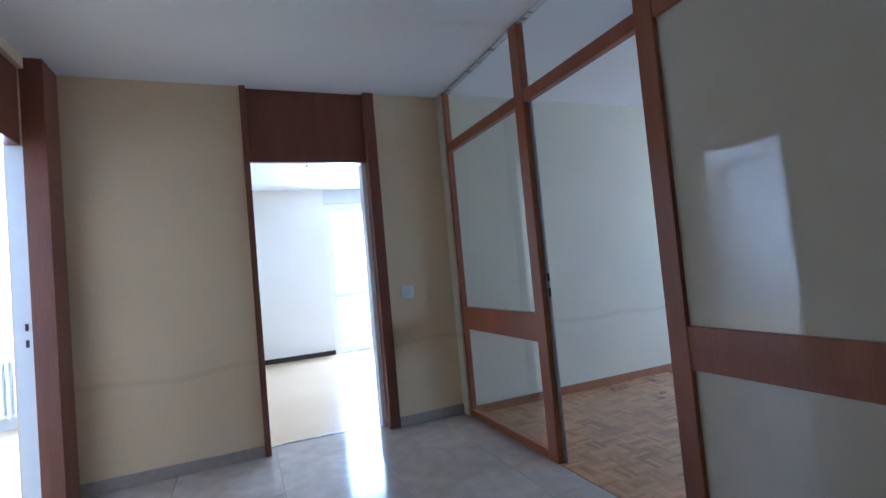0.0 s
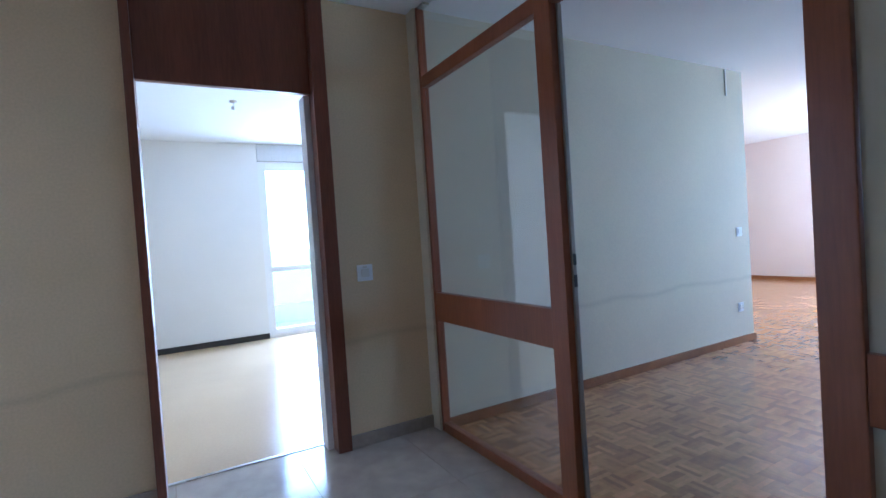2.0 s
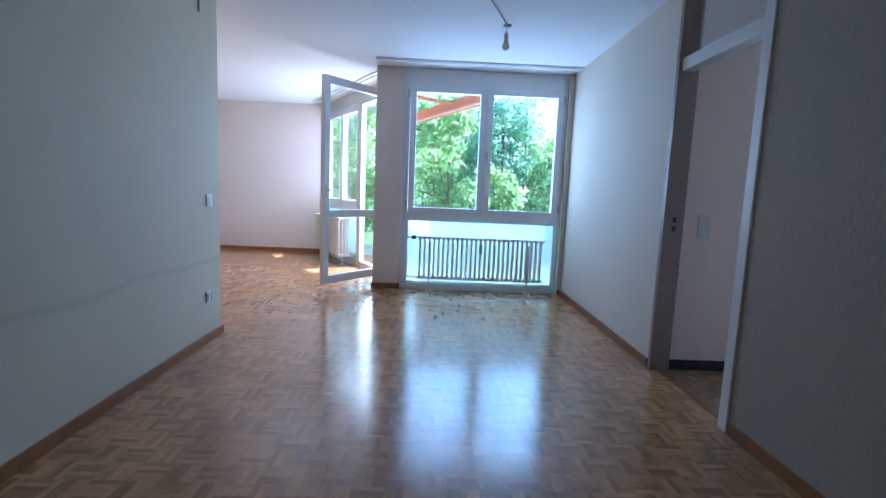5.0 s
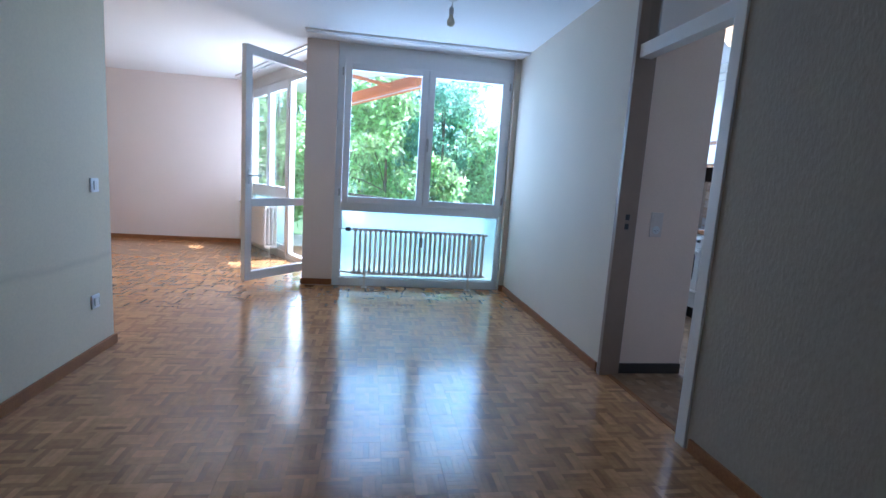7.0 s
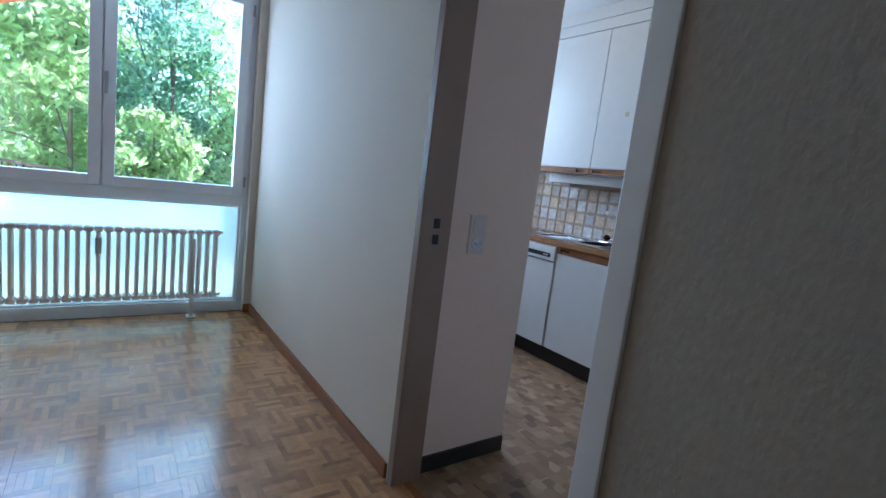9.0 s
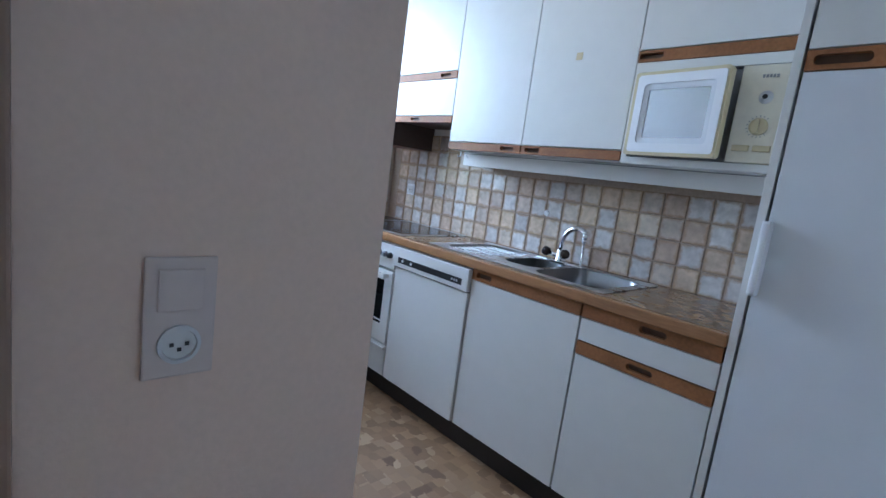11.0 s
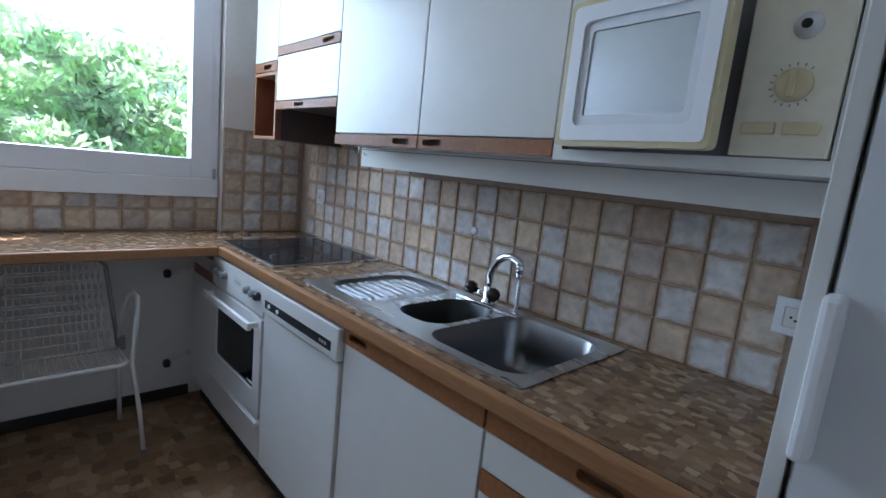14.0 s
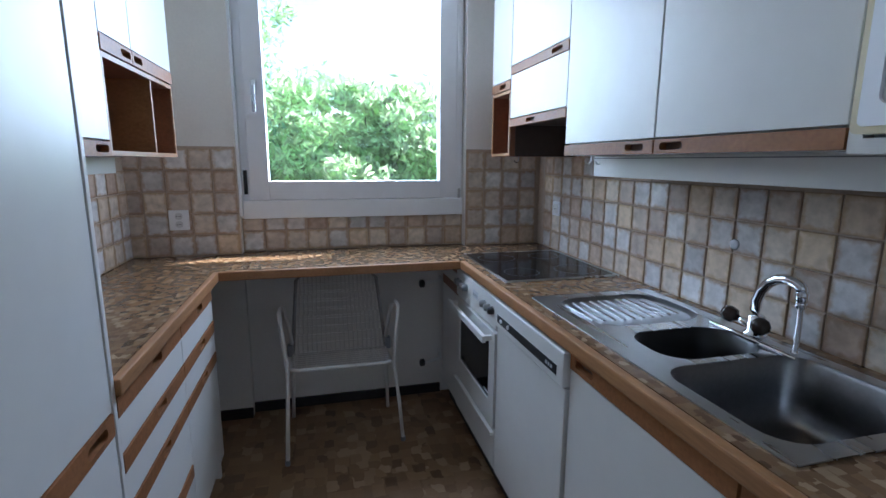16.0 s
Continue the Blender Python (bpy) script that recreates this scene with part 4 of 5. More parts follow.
ov = thing("oven", "white built-in oven with black glass window and knobs", "oven", (6.74, -1.2, 0))
carcass(ov, 6.455, 7.03, KICK, TOP, YB, YF - 0.02)
pn = part("control_panel", front(6.458, 7.03, 0.715, 0.85, YF + 0.008, d=0.03, bev=0.005), PAINTW, ov)
for i, x in enumerate((6.99, 6.945, 6.9, 6.855, 6.6, 6.545, 6.5)):
    k = part("knob", moved(lathe([(0.0165, 0), (0.016, 0.012), (0.013, 0.022), (0.0, 0.023)], (0, 0, 0), 16), Matrix.Translation((x, YF + 0.008, 0.79)) @ pose(0, 0, 0, -90, 0, 0)), GREYK if i < 6 else BLACK, ov, "grey oven knob", True)
part("display", boxes(((6.69, YF + 0.007, 0.775), (6.76, YF + 0.0095, 0.81))), GREYL, ov)
for i in range(5):
    part("symbol", boxes(((6.695 + i * 0.013, YF + 0.0093, 0.785), (6.701 + i * 0.013, YF + 0.0101, 0.795))), GREYK, ov)
fr = moved(plate([(6.462, 0.303), (7.027, 0.303), (7.027, 0.705), (6.462, 0.705)], [rounded(6.742, 0.525, 0.43, 0.255, 0.012)], 0.03), Matrix.Translation((0, YF + 0.012, 0)) @ UP_Y)
dd = part("door", fr, PAINTW, ov, "white oven door")
part("window", boxes(((6.525, YF - 0.012, 0.395), (6.96, YF + 0.004, 0.655))), DARKGLASS, dd, "black oven glass")
part("handle", boxes(((6.49, YF + 0.012, 0.668), (6.505, YF + 0.05, 0.69)), ((6.985, YF + 0.012, 0.668), (7.0, YF + 0.05, 0.69)), ((6.48, YF + 0.042, 0.664), (7.01, YF + 0.058, 0.694)), bev=0.004), PAINTW, dd, "white bar handle")
part("maker_mark", boxes(((6.535, YF + 0.003, 0.412), (6.6, YF + 0.0048, 0.42))), PVC, dd)
part("drawer", front(6.46, 7.03, KICK + 0.003, 0.293, YF + 0.006, d=0.025, bev=0.004), PAINTW, ov)
part("drawer_lip", boxes(((6.465, YF + 0.004, 0.268), (7.025, YF + 0.022, 0.285)), bev=0.004), PAINTW, ov)
kick(ov, 6.455, 7.035, YB, YF - 0.045)

dw = thing("dishwasher", "white dishwasher with a black control strip", "dishwasher", (6.18, -1.2, 0))
carcass(dw, 5.905, 6.452, KICK, TOP, YB, YF - 0.02)
part("control_panel", front(5.906, 6.452, 0.745, 0.852, YF + 0.018, d=0.04, bev=0.006), PAINTW, dw)
strip = part("control_strip", boxes(((5.945, YF + 0.0165, 0.77), (6.42, YF + 0.0195, 0.8))), BLACK, dw, "black control strip")
for x in (6.38, 6.31):
    part("button", moved(lathe([(0.008, 0), (0.0075, 0.004), (0.0, 0.0045)], (0, 0, 0), 12), Matrix.Translation((x, YF + 0.0195, 0.785)) @ pose(0, 0, 0, -90, 0, 0)), PVC, dw)
for i in range(3):
    part("symbol", boxes(((5.97 + i * 0.016, YF + 0.019, 0.78), (5.98 + i * 0.016, YF + 0.0203, 0.79))), GREYL, dw)
part("door", front(5.907, 6.451, KICK + 0.003, 0.742, YF + 0.008, d=0.03, bev=0.005), PAINTW, dw)
kick(dw, 5.9, 6.455, YB, YF - 0.045)

c = thing("base_cabinet", "white sink cabinet with an oak grip rail", "cabinet", (5.62, -1.2, 0), "base cabinets of the kitchen")
carcass(c, 5.345, 5.9, KICK, 0.66, YB, YF - 0.02)
part("door", front(5.345, 5.9, KICK + 0.003, 0.808, YF), PAINTW, c)
grip_rail(c, 5.345, 5.9, 0.81, TOP, YF, 5.83)
kick(c, 5.34, 5.9, YB, YF - 0.045)
c = thing("base_cabinet", "white drawer cabinet with dark oak grip rails", "cabinet", (5.1, -1.2, 0), "base cabinets of the kitchen")
carcass(c, 4.87, 5.34, KICK, 0.845, YB, YF - 0.02)
part("drawer", front(4.87, 5.34, 0.722, 0.808, YF), PAINTW, c)
grip_rail(c, 4.87, 5.34, 0.81, TOP, YF, 5.08)
grip_rail(c, 4.87, 5.34, 0.672, 0.72, YF, 5.1)
part("door", front(4.87, 5.34, KICK + 0.003, 0.67, YF), PAINTW, c)
kick(c, 4.87, 5.34, YB, YF - 0.045)

# worktops
wt = thing("worktop", "brown mottled laminate worktop with an oak front edge", "worktop", (6.1, -1.25, 0.86))
part("slab", moved(plate([(4.868, YB), (7.36, YB), (7.36, YF - 0.012), (4.868, YF - 0.012)], [rounded(5.79, -1.27, 0.95, 0.44, 0.05)], 0.038), Matrix.Translation((0, 0, 0.9))), LAMI, wt)
part("edge", boxes(((4.868, YF - 0.012, 0.86), (6.95, YF + 0.015, 0.9)), bev=0.006), OAKE, wt, "oak front edge")
wt2 = thing("worktop", "brown mottled laminate worktop below the window", "worktop", (7.2, -0.4, 0.86))
part("slab", boxes(((6.962, YF - 0.011, 0.862), (7.36, 0.57, 0.9)), ((7.36, -1.108, 0.862), (7.42, 0.07, 0.9))), LAMI, wt2)
part("edge", boxes(((6.938, YF + 0.016, 0.86), (6.961, 0.108, 0.9)), bev=0.005), OAKE, wt2, "oak front edge")
wt3 = thing("worktop", "brown mottled laminate worktop over the drawers", "worktop", (6.4, 0.35, 0.86))
part("slab", boxes(((5.892, 0.13, 0.862), (6.961, 0.57, 0.9))), LAMI, wt3)
part("edge", boxes(((5.892, 0.107, 0.86), (6.961, 0.1295, 0.9)), bev=0.005), OAKE, wt3, "pale oak front edge")

# hob
hb = thing("hob", "black glass ceramic hob with a steel rim", "hob", (6.79, -1.27, 0.9))
part("rim", moved(plate(rounded(6.795, -1.275, 0.6, 0.51, 0.01, 3), [rounded(6.795, -1.275, 0.576, 0.486, 0.008, 3)], 0.005), Matrix.Translation((0, 0, 0.9055))), STEEL, hb)
part("glass", boxes(((6.508, -1.517, 0.9005), (7.082, -1.033, 0.9045))), DARKGLASS, hb)
for x, y, r in ((6.64, -1.15, 0.075), (6.95, -1.15, 0.09), (6.64, -1.4, 0.09), (6.95, -1.4, 0.075)):
    part("ring", moved(plate([(r * math.cos(a * math.tau / 32), r * math.sin(a * math.tau / 32)) for a in range(32)], [[((r - 0.002) * math.cos(a * math.tau / 32), (r - 0.002) * math.sin(a * math.tau / 32)) for a in range(32)]], 0.0004), Matrix.Translation((x, y, 0.9051))), GREYK, hb)

# sink
snk = thing("sink", "stainless steel sink with drainer, small bowl and large bowl", "sink", (5.79, -1.26, 0.9))
B1, B2, DR = (5.5, -1.262, 0.325, 0.4, 0.07), (5.785, -1.275, 0.2, 0.3, 0.075), (6.085, -1.275, 0.3, 0.39, 0.1)
part("deck", moved(plate(rounded(5.79, -1.265, 0.98, 0.47, 0.012, 3), [rounded(*B1), rounded(*B2), rounded(*DR)], 0.003), Matrix.Translation((0, 0, 0.904))), STEEL, snk)


def bowl(cx, cy, w, h, r, depth):
    secs = []
    for k, (s, z) in enumerate(((0.0, 0.902), (0.006, 0.895), (0.012, 0.89 - depth * 0.5), (0.02, 0.9 - depth * 0.88), (0.045, 0.9 - depth * 0.97), (0.09, 0.9 - depth))):
        secs.append([(x, y, z) for x, y in rounded(cx, cy, w - 2 * s, h - 2 * s, max(r - s * 0.5, 0.02))])
    return loft(secs)


big = part("bowl", bowl(*B1, 0.17), STEELD, snk, "large steel bowl", True)
part("drain", lathe([(0.035, 0), (0.034, 0.003), (0.02, 0.004), (0.0, 0.001)], (5.5, -1.262, 0.7305), 20), CHROME, big)
small = part("bowl", bowl(*B2, 0.13), BLACKB, snk, "small bowl with a black insert", True)
dsecs = [[(x, y, z) for x, y in rounded(DR[0], DR[1], DR[2] - 2 * s, DR[3] - 2 * s, DR[4] - s)] for s, z in ((0, 0.902), (0.012, 0.893), (0.02, 0.891))]
drn = part("drainer", loft(dsecs), STEELD, snk, "ribbed steel drainer", True)
for i in range(10):
    y = -1.425 + i * 0.0335
    half = 0.1 - 0.3 * max(0, abs(y + 1.275) - 0.08) ** 1.2
    part("rib", moved(boxes(((-half, -0.0042, -0.003), (half, 0.0042, 0.003)), bev=0.0026), Matrix.Translation((DR[0] + 0.03, y, 0.8925))), STEEL, drn)
part("rod", tube([(5.62, -1.415, 0.909), (5.9, -1.43, 0.909)], 0.0045, 8), CHROME, snk, "thin steel rod on the rim")

fc = thing("faucet", "chrome mixer tap with dark knobs and a hose spout", "faucet", (5.76, -1.47, 0.904))
part("base", lathe([(0.03, 0), (0.03, 0.008), (0.021, 0.014), (0.021, 0.055), (0.016, 0.06)], (5.785, -1.468, 0.904), 20), CHROME, fc, smooth=True)
arc = [Vector((5.786, -1.466, 0.945)), Vector((5.79, -1.466, 0.975)), Vector((5.787, -1.465, 1.005)), Vector((5.776, -1.464, 1.035)), Vector((5.757, -1.463, 1.06)),
       Vector((5.732, -1.462, 1.075)), Vector((5.706, -1.461, 1.081)), Vector((5.684, -1.46, 1.079)), Vector((5.668, -1.46, 1.071)), Vector((5.662, -1.46, 1.055))]
part("spout", tube(arc, 0.0135, 12), CHROME, fc, smooth=True)
tip = Vector((5.662, -1.46, 1.05))
part("joint", lathe([(0.0125, 0.012), (0.0145, 0.008), (0.0145, -0.01), (0.0115, -0.014), (0.0125, -0.018), (0.0125, -0.03), (0.007, -0.035)], tip, 16), CHROME, fc, "chrome swivel joint", True)
hose = bmesh.new()
for k in range(30):
    ring = lathe([(0.0058, 0.0), (0.0066, -0.0012), (0.0066, -0.0028), (0.0058, -0.0038)], tip + Vector((-0.0006 * k * (30 - k) / 60, 0, -0.033 - 0.0038 * k)), 10)
    me = bpy.data.meshes.new("tmp")
    ring.to_mesh(me)
    ring.free()
    hose.from_mesh(me)
part("hose", hose, CHROME, fc, "ribbed metal hose", True)
part("nozzle", lathe([(0.007, 0.01), (0.0095, 0.004), (0.0105, -0.02), (0.009, -0.024)], tip + Vector((0, 0, -0.15)), 14), CHROME, fc, smooth=True)
for kx, ky, kz, dx, dy in ((5.85, -1.462, 0.938, 0.9, 0.25), (5.742, -1.437, 0.945, -0.5, 0.6)):
    part("arm", tube([(5.785, -1.465, 0.93), (kx, ky, kz)], 0.011, 10), CHROME, fc, smooth=True)
    part("knob", moved(lathe([(0.012, -0.006), (0.022, 0.0), (0.024, 0.02), (0.019, 0.032), (0.0, 0.034)], (0, 0, 0), 9), Matrix.Translation((kx, ky, kz)) @ look((0, 0, 0), (-dx, -dy, -0.3))), KNOBD, fc, "dark smoky tap knob", True)

# ---- kitchen: wall run on the south wall ----
YU = -1.2
UT = 2.395


def wall_unit(label, x0, x1, z0, fronts, grips, y=YU, yb=YB, side=1, zb=None):
    t = thing("wall_cabinet", label, "cabinet", ((x0 + x1) / 2, (y + yb) / 2, z0), "wall cabinets of the kitchen")
    yi = y - side * 0.02
    carcass(t, x0, x1, zb if zb is not None else z0, UT, min(yb, yi), max(yb, yi))
    for a, b, f0, f1 in fronts:
        part("door", front(a, b, f0, f1, y, side), PAINTW, t, "white flat cabinet door")
    for a, b, g0, g1, at in grips:
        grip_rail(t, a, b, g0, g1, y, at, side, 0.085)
    return t


a_cab = wall_unit("white wall cabinet with an oak grip rail", 5.918, 6.408, 1.392, [(5.918, 6.408, 1.432, UT)], [(5.918, 6.408, 1.392, 1.43, 6.0)])
b_cab = wall_unit("white wall cabinet with oak grip rail and yellowed tape mark", 5.422, 5.915, 1.392, [(5.422, 5.915, 1.432, UT)], [(5.422, 5.915, 1.392, 1.43, 5.85)])
part("tape_mark", boxes(((5.665, YU, 1.79), (5.695, YU + 0.001, 1.82))), TAPE, b_cab, "yellowed tape remnant")
h_cab = wall_unit("white cabinet over the extractor hood with two oak rails", 6.41, 6.948, 1.53, [(6.41, 6.948, 1.8, UT), (6.41, 6.948, 1.566, 1.76)], [(6.41, 6.948, 1.762, 1.798, 6.5), (6.41, 6.948, 1.53, 1.564, 6.72)], zb=1.6)
hood = thing("extractor_hood", "dark extractor hood under the cabinet", "hood", (6.68, -1.37, 1.5))
part("body", boxes(((6.415, YB, 1.54), (6.944, YU - 0.03, 1.598)), bev=0.004), BROWND, hood)
part("side_panel", boxes(((6.949, YB, 1.395), (6.951, YU - 0.03, 1.6))), BROWND, hood)
part("filter", boxes(((6.45, -1.5, 1.536), (6.91, -1.26, 1.541))), BROWND, hood, "metal grease filter")
n_cab = thing("wall_cabinet", "narrow white wall cabinet over an open oak niche", "cabinet", (7.08, -1.38, 1.395), "wall cabinets of the kitchen")
carcass(n_cab, 6.951, 7.2, 1.7, UT, YB, YU - 0.02)
part("door", front(6.952, 7.2, 1.745, UT, YU), PAINTW, n_cab)
grip_rail(n_cab, 6.952, 7.2, 1.702, 1.743, YU, 7.05, 1, 0.08)


def niche(parent, x0, x1, z0, z1, y0, y1, dividers=(), side=1):
    """An open box of oak with pale front edges."""
    t = 0.014
    yb = y0 if side > 0 else y1
    part("niche_shell", boxes(((x0, y0, z0), (x0 + t, y1, z1)), ((x1 - t, y0, z0), (x1, y1, z1)), ((x0 + t, y0, z0), (x1 - t, y1, z0 + t)), ((x0 + t, y0, z1 - t), (x1 - t, y1, z1)), bev=0.001), NICHE, parent, "reddish-brown niche lining")
    part("niche_back", boxes(((x0 + t, min(yb, yb + side * 0.008), z0 + t), (x1 - t, max(yb, yb + side * 0.008), z1 - t))), NICHE, parent)
    e0, e1 = (y1, y1 + 0.004) if side > 0 else (y0 - 0.004, y0)
    part("niche_edge", boxes(((x0, e0, z0), (x0 + t, e1, z1)), ((x1 - t, e0, z0), (x1, e1, z1)), ((x0 + t, e0, z0), (x1 - t, e1, z0 + t)), ((x0 + t, e0, z1 - t), (x1 - t, e1, z1))), OAKE, parent, "pale oak front edge")
    for d in dividers:
        part("divider", boxes(((d - 0.007, y0, z0 + t), (d + 0.007, y1, z1 - t))), OAKE, parent)


niche(n_cab, 6.955, 7.2, 1.395, 1.699, YB, YU - 0.006)
for x in (7.14, 6.44, 6.37):
    hk = thing("cup_hook", "small metal hook under the cabinet", "hook", (x, -1.35, 1.39))
    z = 1.395 if x > 7 else 1.392
    part("hook", tube([(x, -1.33, z), (x, -1.33, z - 0.018), (x, -1.322, z - 0.03), (x, -1.31, z - 0.028), (x, -1.306, z - 0.018)], 0.003, 6), STEEL, hk)
fl_strip = tagged(new("cabinet_filler"), "white filler strip between cabinets and ceiling", "trim", kind="structure")
part("filler", boxes(((4.87, -1.222, UT + 0.005), (7.2, -1.202, 2.474)), bev=0.001), PAINTW, fl_strip)
part("filler", boxes(((4.87, -1.222, 2.479), (7.2, -1.202, C - 0.0005)), bev=0.001), PAINTW, fl_strip)
part("filler", boxes(((4.272, -1.0, UT + 0.004), (4.866, YF - 0.002, C - 0.0005)), bev=0.001), PAINTW, fl_strip)
vl = thing("light_valance", "white valance strip below the wall cabinets", "valance", (5.6, -1.32, 1.35))
part("strip", boxes(((4.868, -1.34, 1.318), (6.405, -1.322, 1.391)), bev=0.002), PAINTW, vl)
part("groove", boxes(((4.868, -1.3222, 1.381), (6.403, -1.3208, 1.384))), GREYK, vl)
part("return", boxes(((6.388, YB, 1.318), (6.405, -1.34, 1.391)), bev=0.002), PAINTW, vl)

mc = thing("wall_cabinet", "white tall wall cabinet that houses the microwave", "cabinet", (5.16, -1.38, 1.385), "wall cabinets of the kitchen")
part("surround", moved(plate([(4.885, 1.385), (5.42, 1.385), (5.42, 1.757), (4.885, 1.757)], [[(4.905, 1.41), (5.397, 1.41), (5.397, 1.722), (4.905, 1.722)]], 0.02), Matrix.Translation((0, YU, 0)) @ UP_Y), PAINTW, mc, "white surround panel")
carcass(mc, 4.87, 5.42, 1.757, UT, YB, YU - 0.02)
part("side", boxes(((5.402, YB, 1.387), (5.418, YU - 0.02, 1.757))), PAINTW, mc)
part("shelf", boxes(((4.87, YB, 1.387), (5.402, YU - 0.02, 1.405))), PAINTW, mc)
grip_rail(mc, 4.885, 5.42, 1.759, 1.8, YU, 5.37, 1, 0.09)
part("door", front(4.885, 5.42, 1.802, UT, YU), PAINTW, mc)

mw = thing("microwave", "yellowed white built-in microwave with its door ajar", "microwave", (5.15, -1.3, 1.41))
# Grey body colour stands in for the shaded gap round the door.
part("body", boxes(((4.91, -1.52, 1.411), (5.39, -1.215, 1.715))), GREYK, mw)
part("control_panel", boxes(((4.908, -1.215, 1.412), (5.05, -1.192, 1.718)), bev=0.003), IVORY, mw, "ivory control panel")
part("knob", moved(lathe([(0.02, 0), (0.02, 0.004), (0.011, 0.006), (0.01, 0.014), (0, 0.015)], (0, 0, 0), 18), Matrix.Translation((4.968, -1.192, 1.617)) @ pose(0, 0, 0, -90, 0, 0)), GREYL, mw, "small timer knob", True)
part("lens", moved(lathe([(0.008, 0), (0.007, 0.003), (0, 0.0035)], (0, 0, 0), 12), Matrix.Translation((4.968, -1.178, 1.617)) @ pose(0, 0, 0, -90, 0, 0)), BLACK, mw)
kn = part("knob", moved(lathe([(0.027, 0), (0.026, 0.006), (0.018, 0.009), (0.0, 0.01)], (0, 0, 0), 22), Matrix.Translation((4.972, -1.192, 1.527)) @ pose(0, 0, 0, -90, 0, 0)), CREAM, mw, "cream power knob", True)
part("knob_bar", boxes(((4.967, -1.183, 1.506), (4.977, -1.172, 1.548)), bev=0.002), CREAM, kn)
for x0, x1 in ((4.985, 5.035), (4.925, 4.975)):
    part("key", boxes(((x0, -1.194, 1.448), (x1, -1.185, 1.468)), bev=0.003), CREAM, mw, "cream push key")
for i in range(5):
    part("maker_mark", boxes(((4.945 + i * 0.0095, -1.1925, 1.678), (4.952 + i * 0.0095, -1.1912, 1.688))), GREYK, mw)
for k in range(14):
    a = radians(-40 + k * 20)
    part("dial_tick", moved(boxes(((-0.001, 0, 0.03), (0.001, 0.0008, 0.035))), Matrix.Translation((4.972, -1.1922, 1.527)) @ pose(0, 0, 0, 0, math.degrees(a), 0)), GREYK, mw)
md = Matrix.Translation((5.392, -1.196, 0)) @ pose(0, 0, 0, 0, 0, -6) @ Matrix.Translation((-5.392, 1.196, 0))
door = part("door", moved(moved(plate(rounded(5.225, 1.563, 0.335, 0.296, 0.012, 3), [rounded(5.222, 1.563, 0.29, 0.25, 0.01, 3)], 0.03), Matrix.Translation((0, -1.166, 0)) @ UP_Y), md), CREAM, mw, "yellowed cream door edge")
part("inner_frame", moved(moved(plate(rounded(5.223, 1.563, 0.312, 0.273, 0.01, 3), [rounded(5.222, 1.563, 0.256, 0.21, 0.014, 3)], 0.026), Matrix.Translation((0, -1.163, 0)) @ UP_Y), md), PVC, door, "white inner frame")
part("bezel", moved(moved(plate(rounded(5.222, 1.563, 0.262, 0.216, 0.014, 3), [rounded(5.222, 1.563, 0.22, 0.17, 0.006, 3)], 0.016), Matrix.Translation((0, -1.169, 0)) @ UP_Y), md), FRIDGEW, door, "pale recessed bezel")
part("window", moved(boxes(((5.108, -1.192, 1.474), (5.336, -1.1735, 1.652))), md), MWGLASS, door, "grey mirrored window")

fg = thing("fridge", "tall white built-in fridge cabinet with a dark oak rail", "fridge", (4.55, -1.27, 0))
carcass(fg, 4.272, 4.842, 0.1, UT, YB, YF - 0.02)
part("side_panel", boxes(((4.844, YB, 0), (4.866, YF + 0.002, UT)), bev=0.002), PAINTW, fg, "white side panel")
fd = part("door", front(4.272, 4.838, 0.105, 1.636, YF), FRIDGEW, fg, "plain white fridge door")
part("handle", boxes(((4.82, YF - 0.001, 1.03), (4.842, YF + 0.042, 1.238)), bev=0.007), PVC, fd, "white edge handle")
grip_rail(fg, 4.272, 4.838, 1.638, 1.69, YF, 4.76, 1, 0.12)
part("upper_door", front(4.272, 4.838, 1.692, UT, YF), PAINTW, fg)
part("plinth", boxes(((4.272, YB, 0), (4.842, YF - 0.045, 0.098))), SKIRTB, fg)

# ---- kitchen: north side ----
YL = 0.12
tc = thing("tall_cabinet", "tall white larder cabinet with an oak grip rail", "cabinet", (5.53, 0.35, 0))
carcass(tc, 5.172, 5.872, 0.1, UT, YL + 0.02, 0.568)
part("side_panel", boxes(((5.874, YL - 0.002, 0), (5.89, 0.568, UT)), bev=0.002), PAINTW, tc)
part("upper_door", front(5.172, 5.87, 0.838, UT, YL, -1), PAINTW, tc)
grip_rail(tc, 5.172, 5.87, 0.785, 0.836, YL, 5.79, -1)
part("lower_door", front(5.172, 5.87, 0.105, 0.783, YL, -1), PAINTW, tc)
part("plinth", boxes(((5.172, YL + 0.05, 0), (5.872, 0.568, 0.098))), SKIRTB, tc)
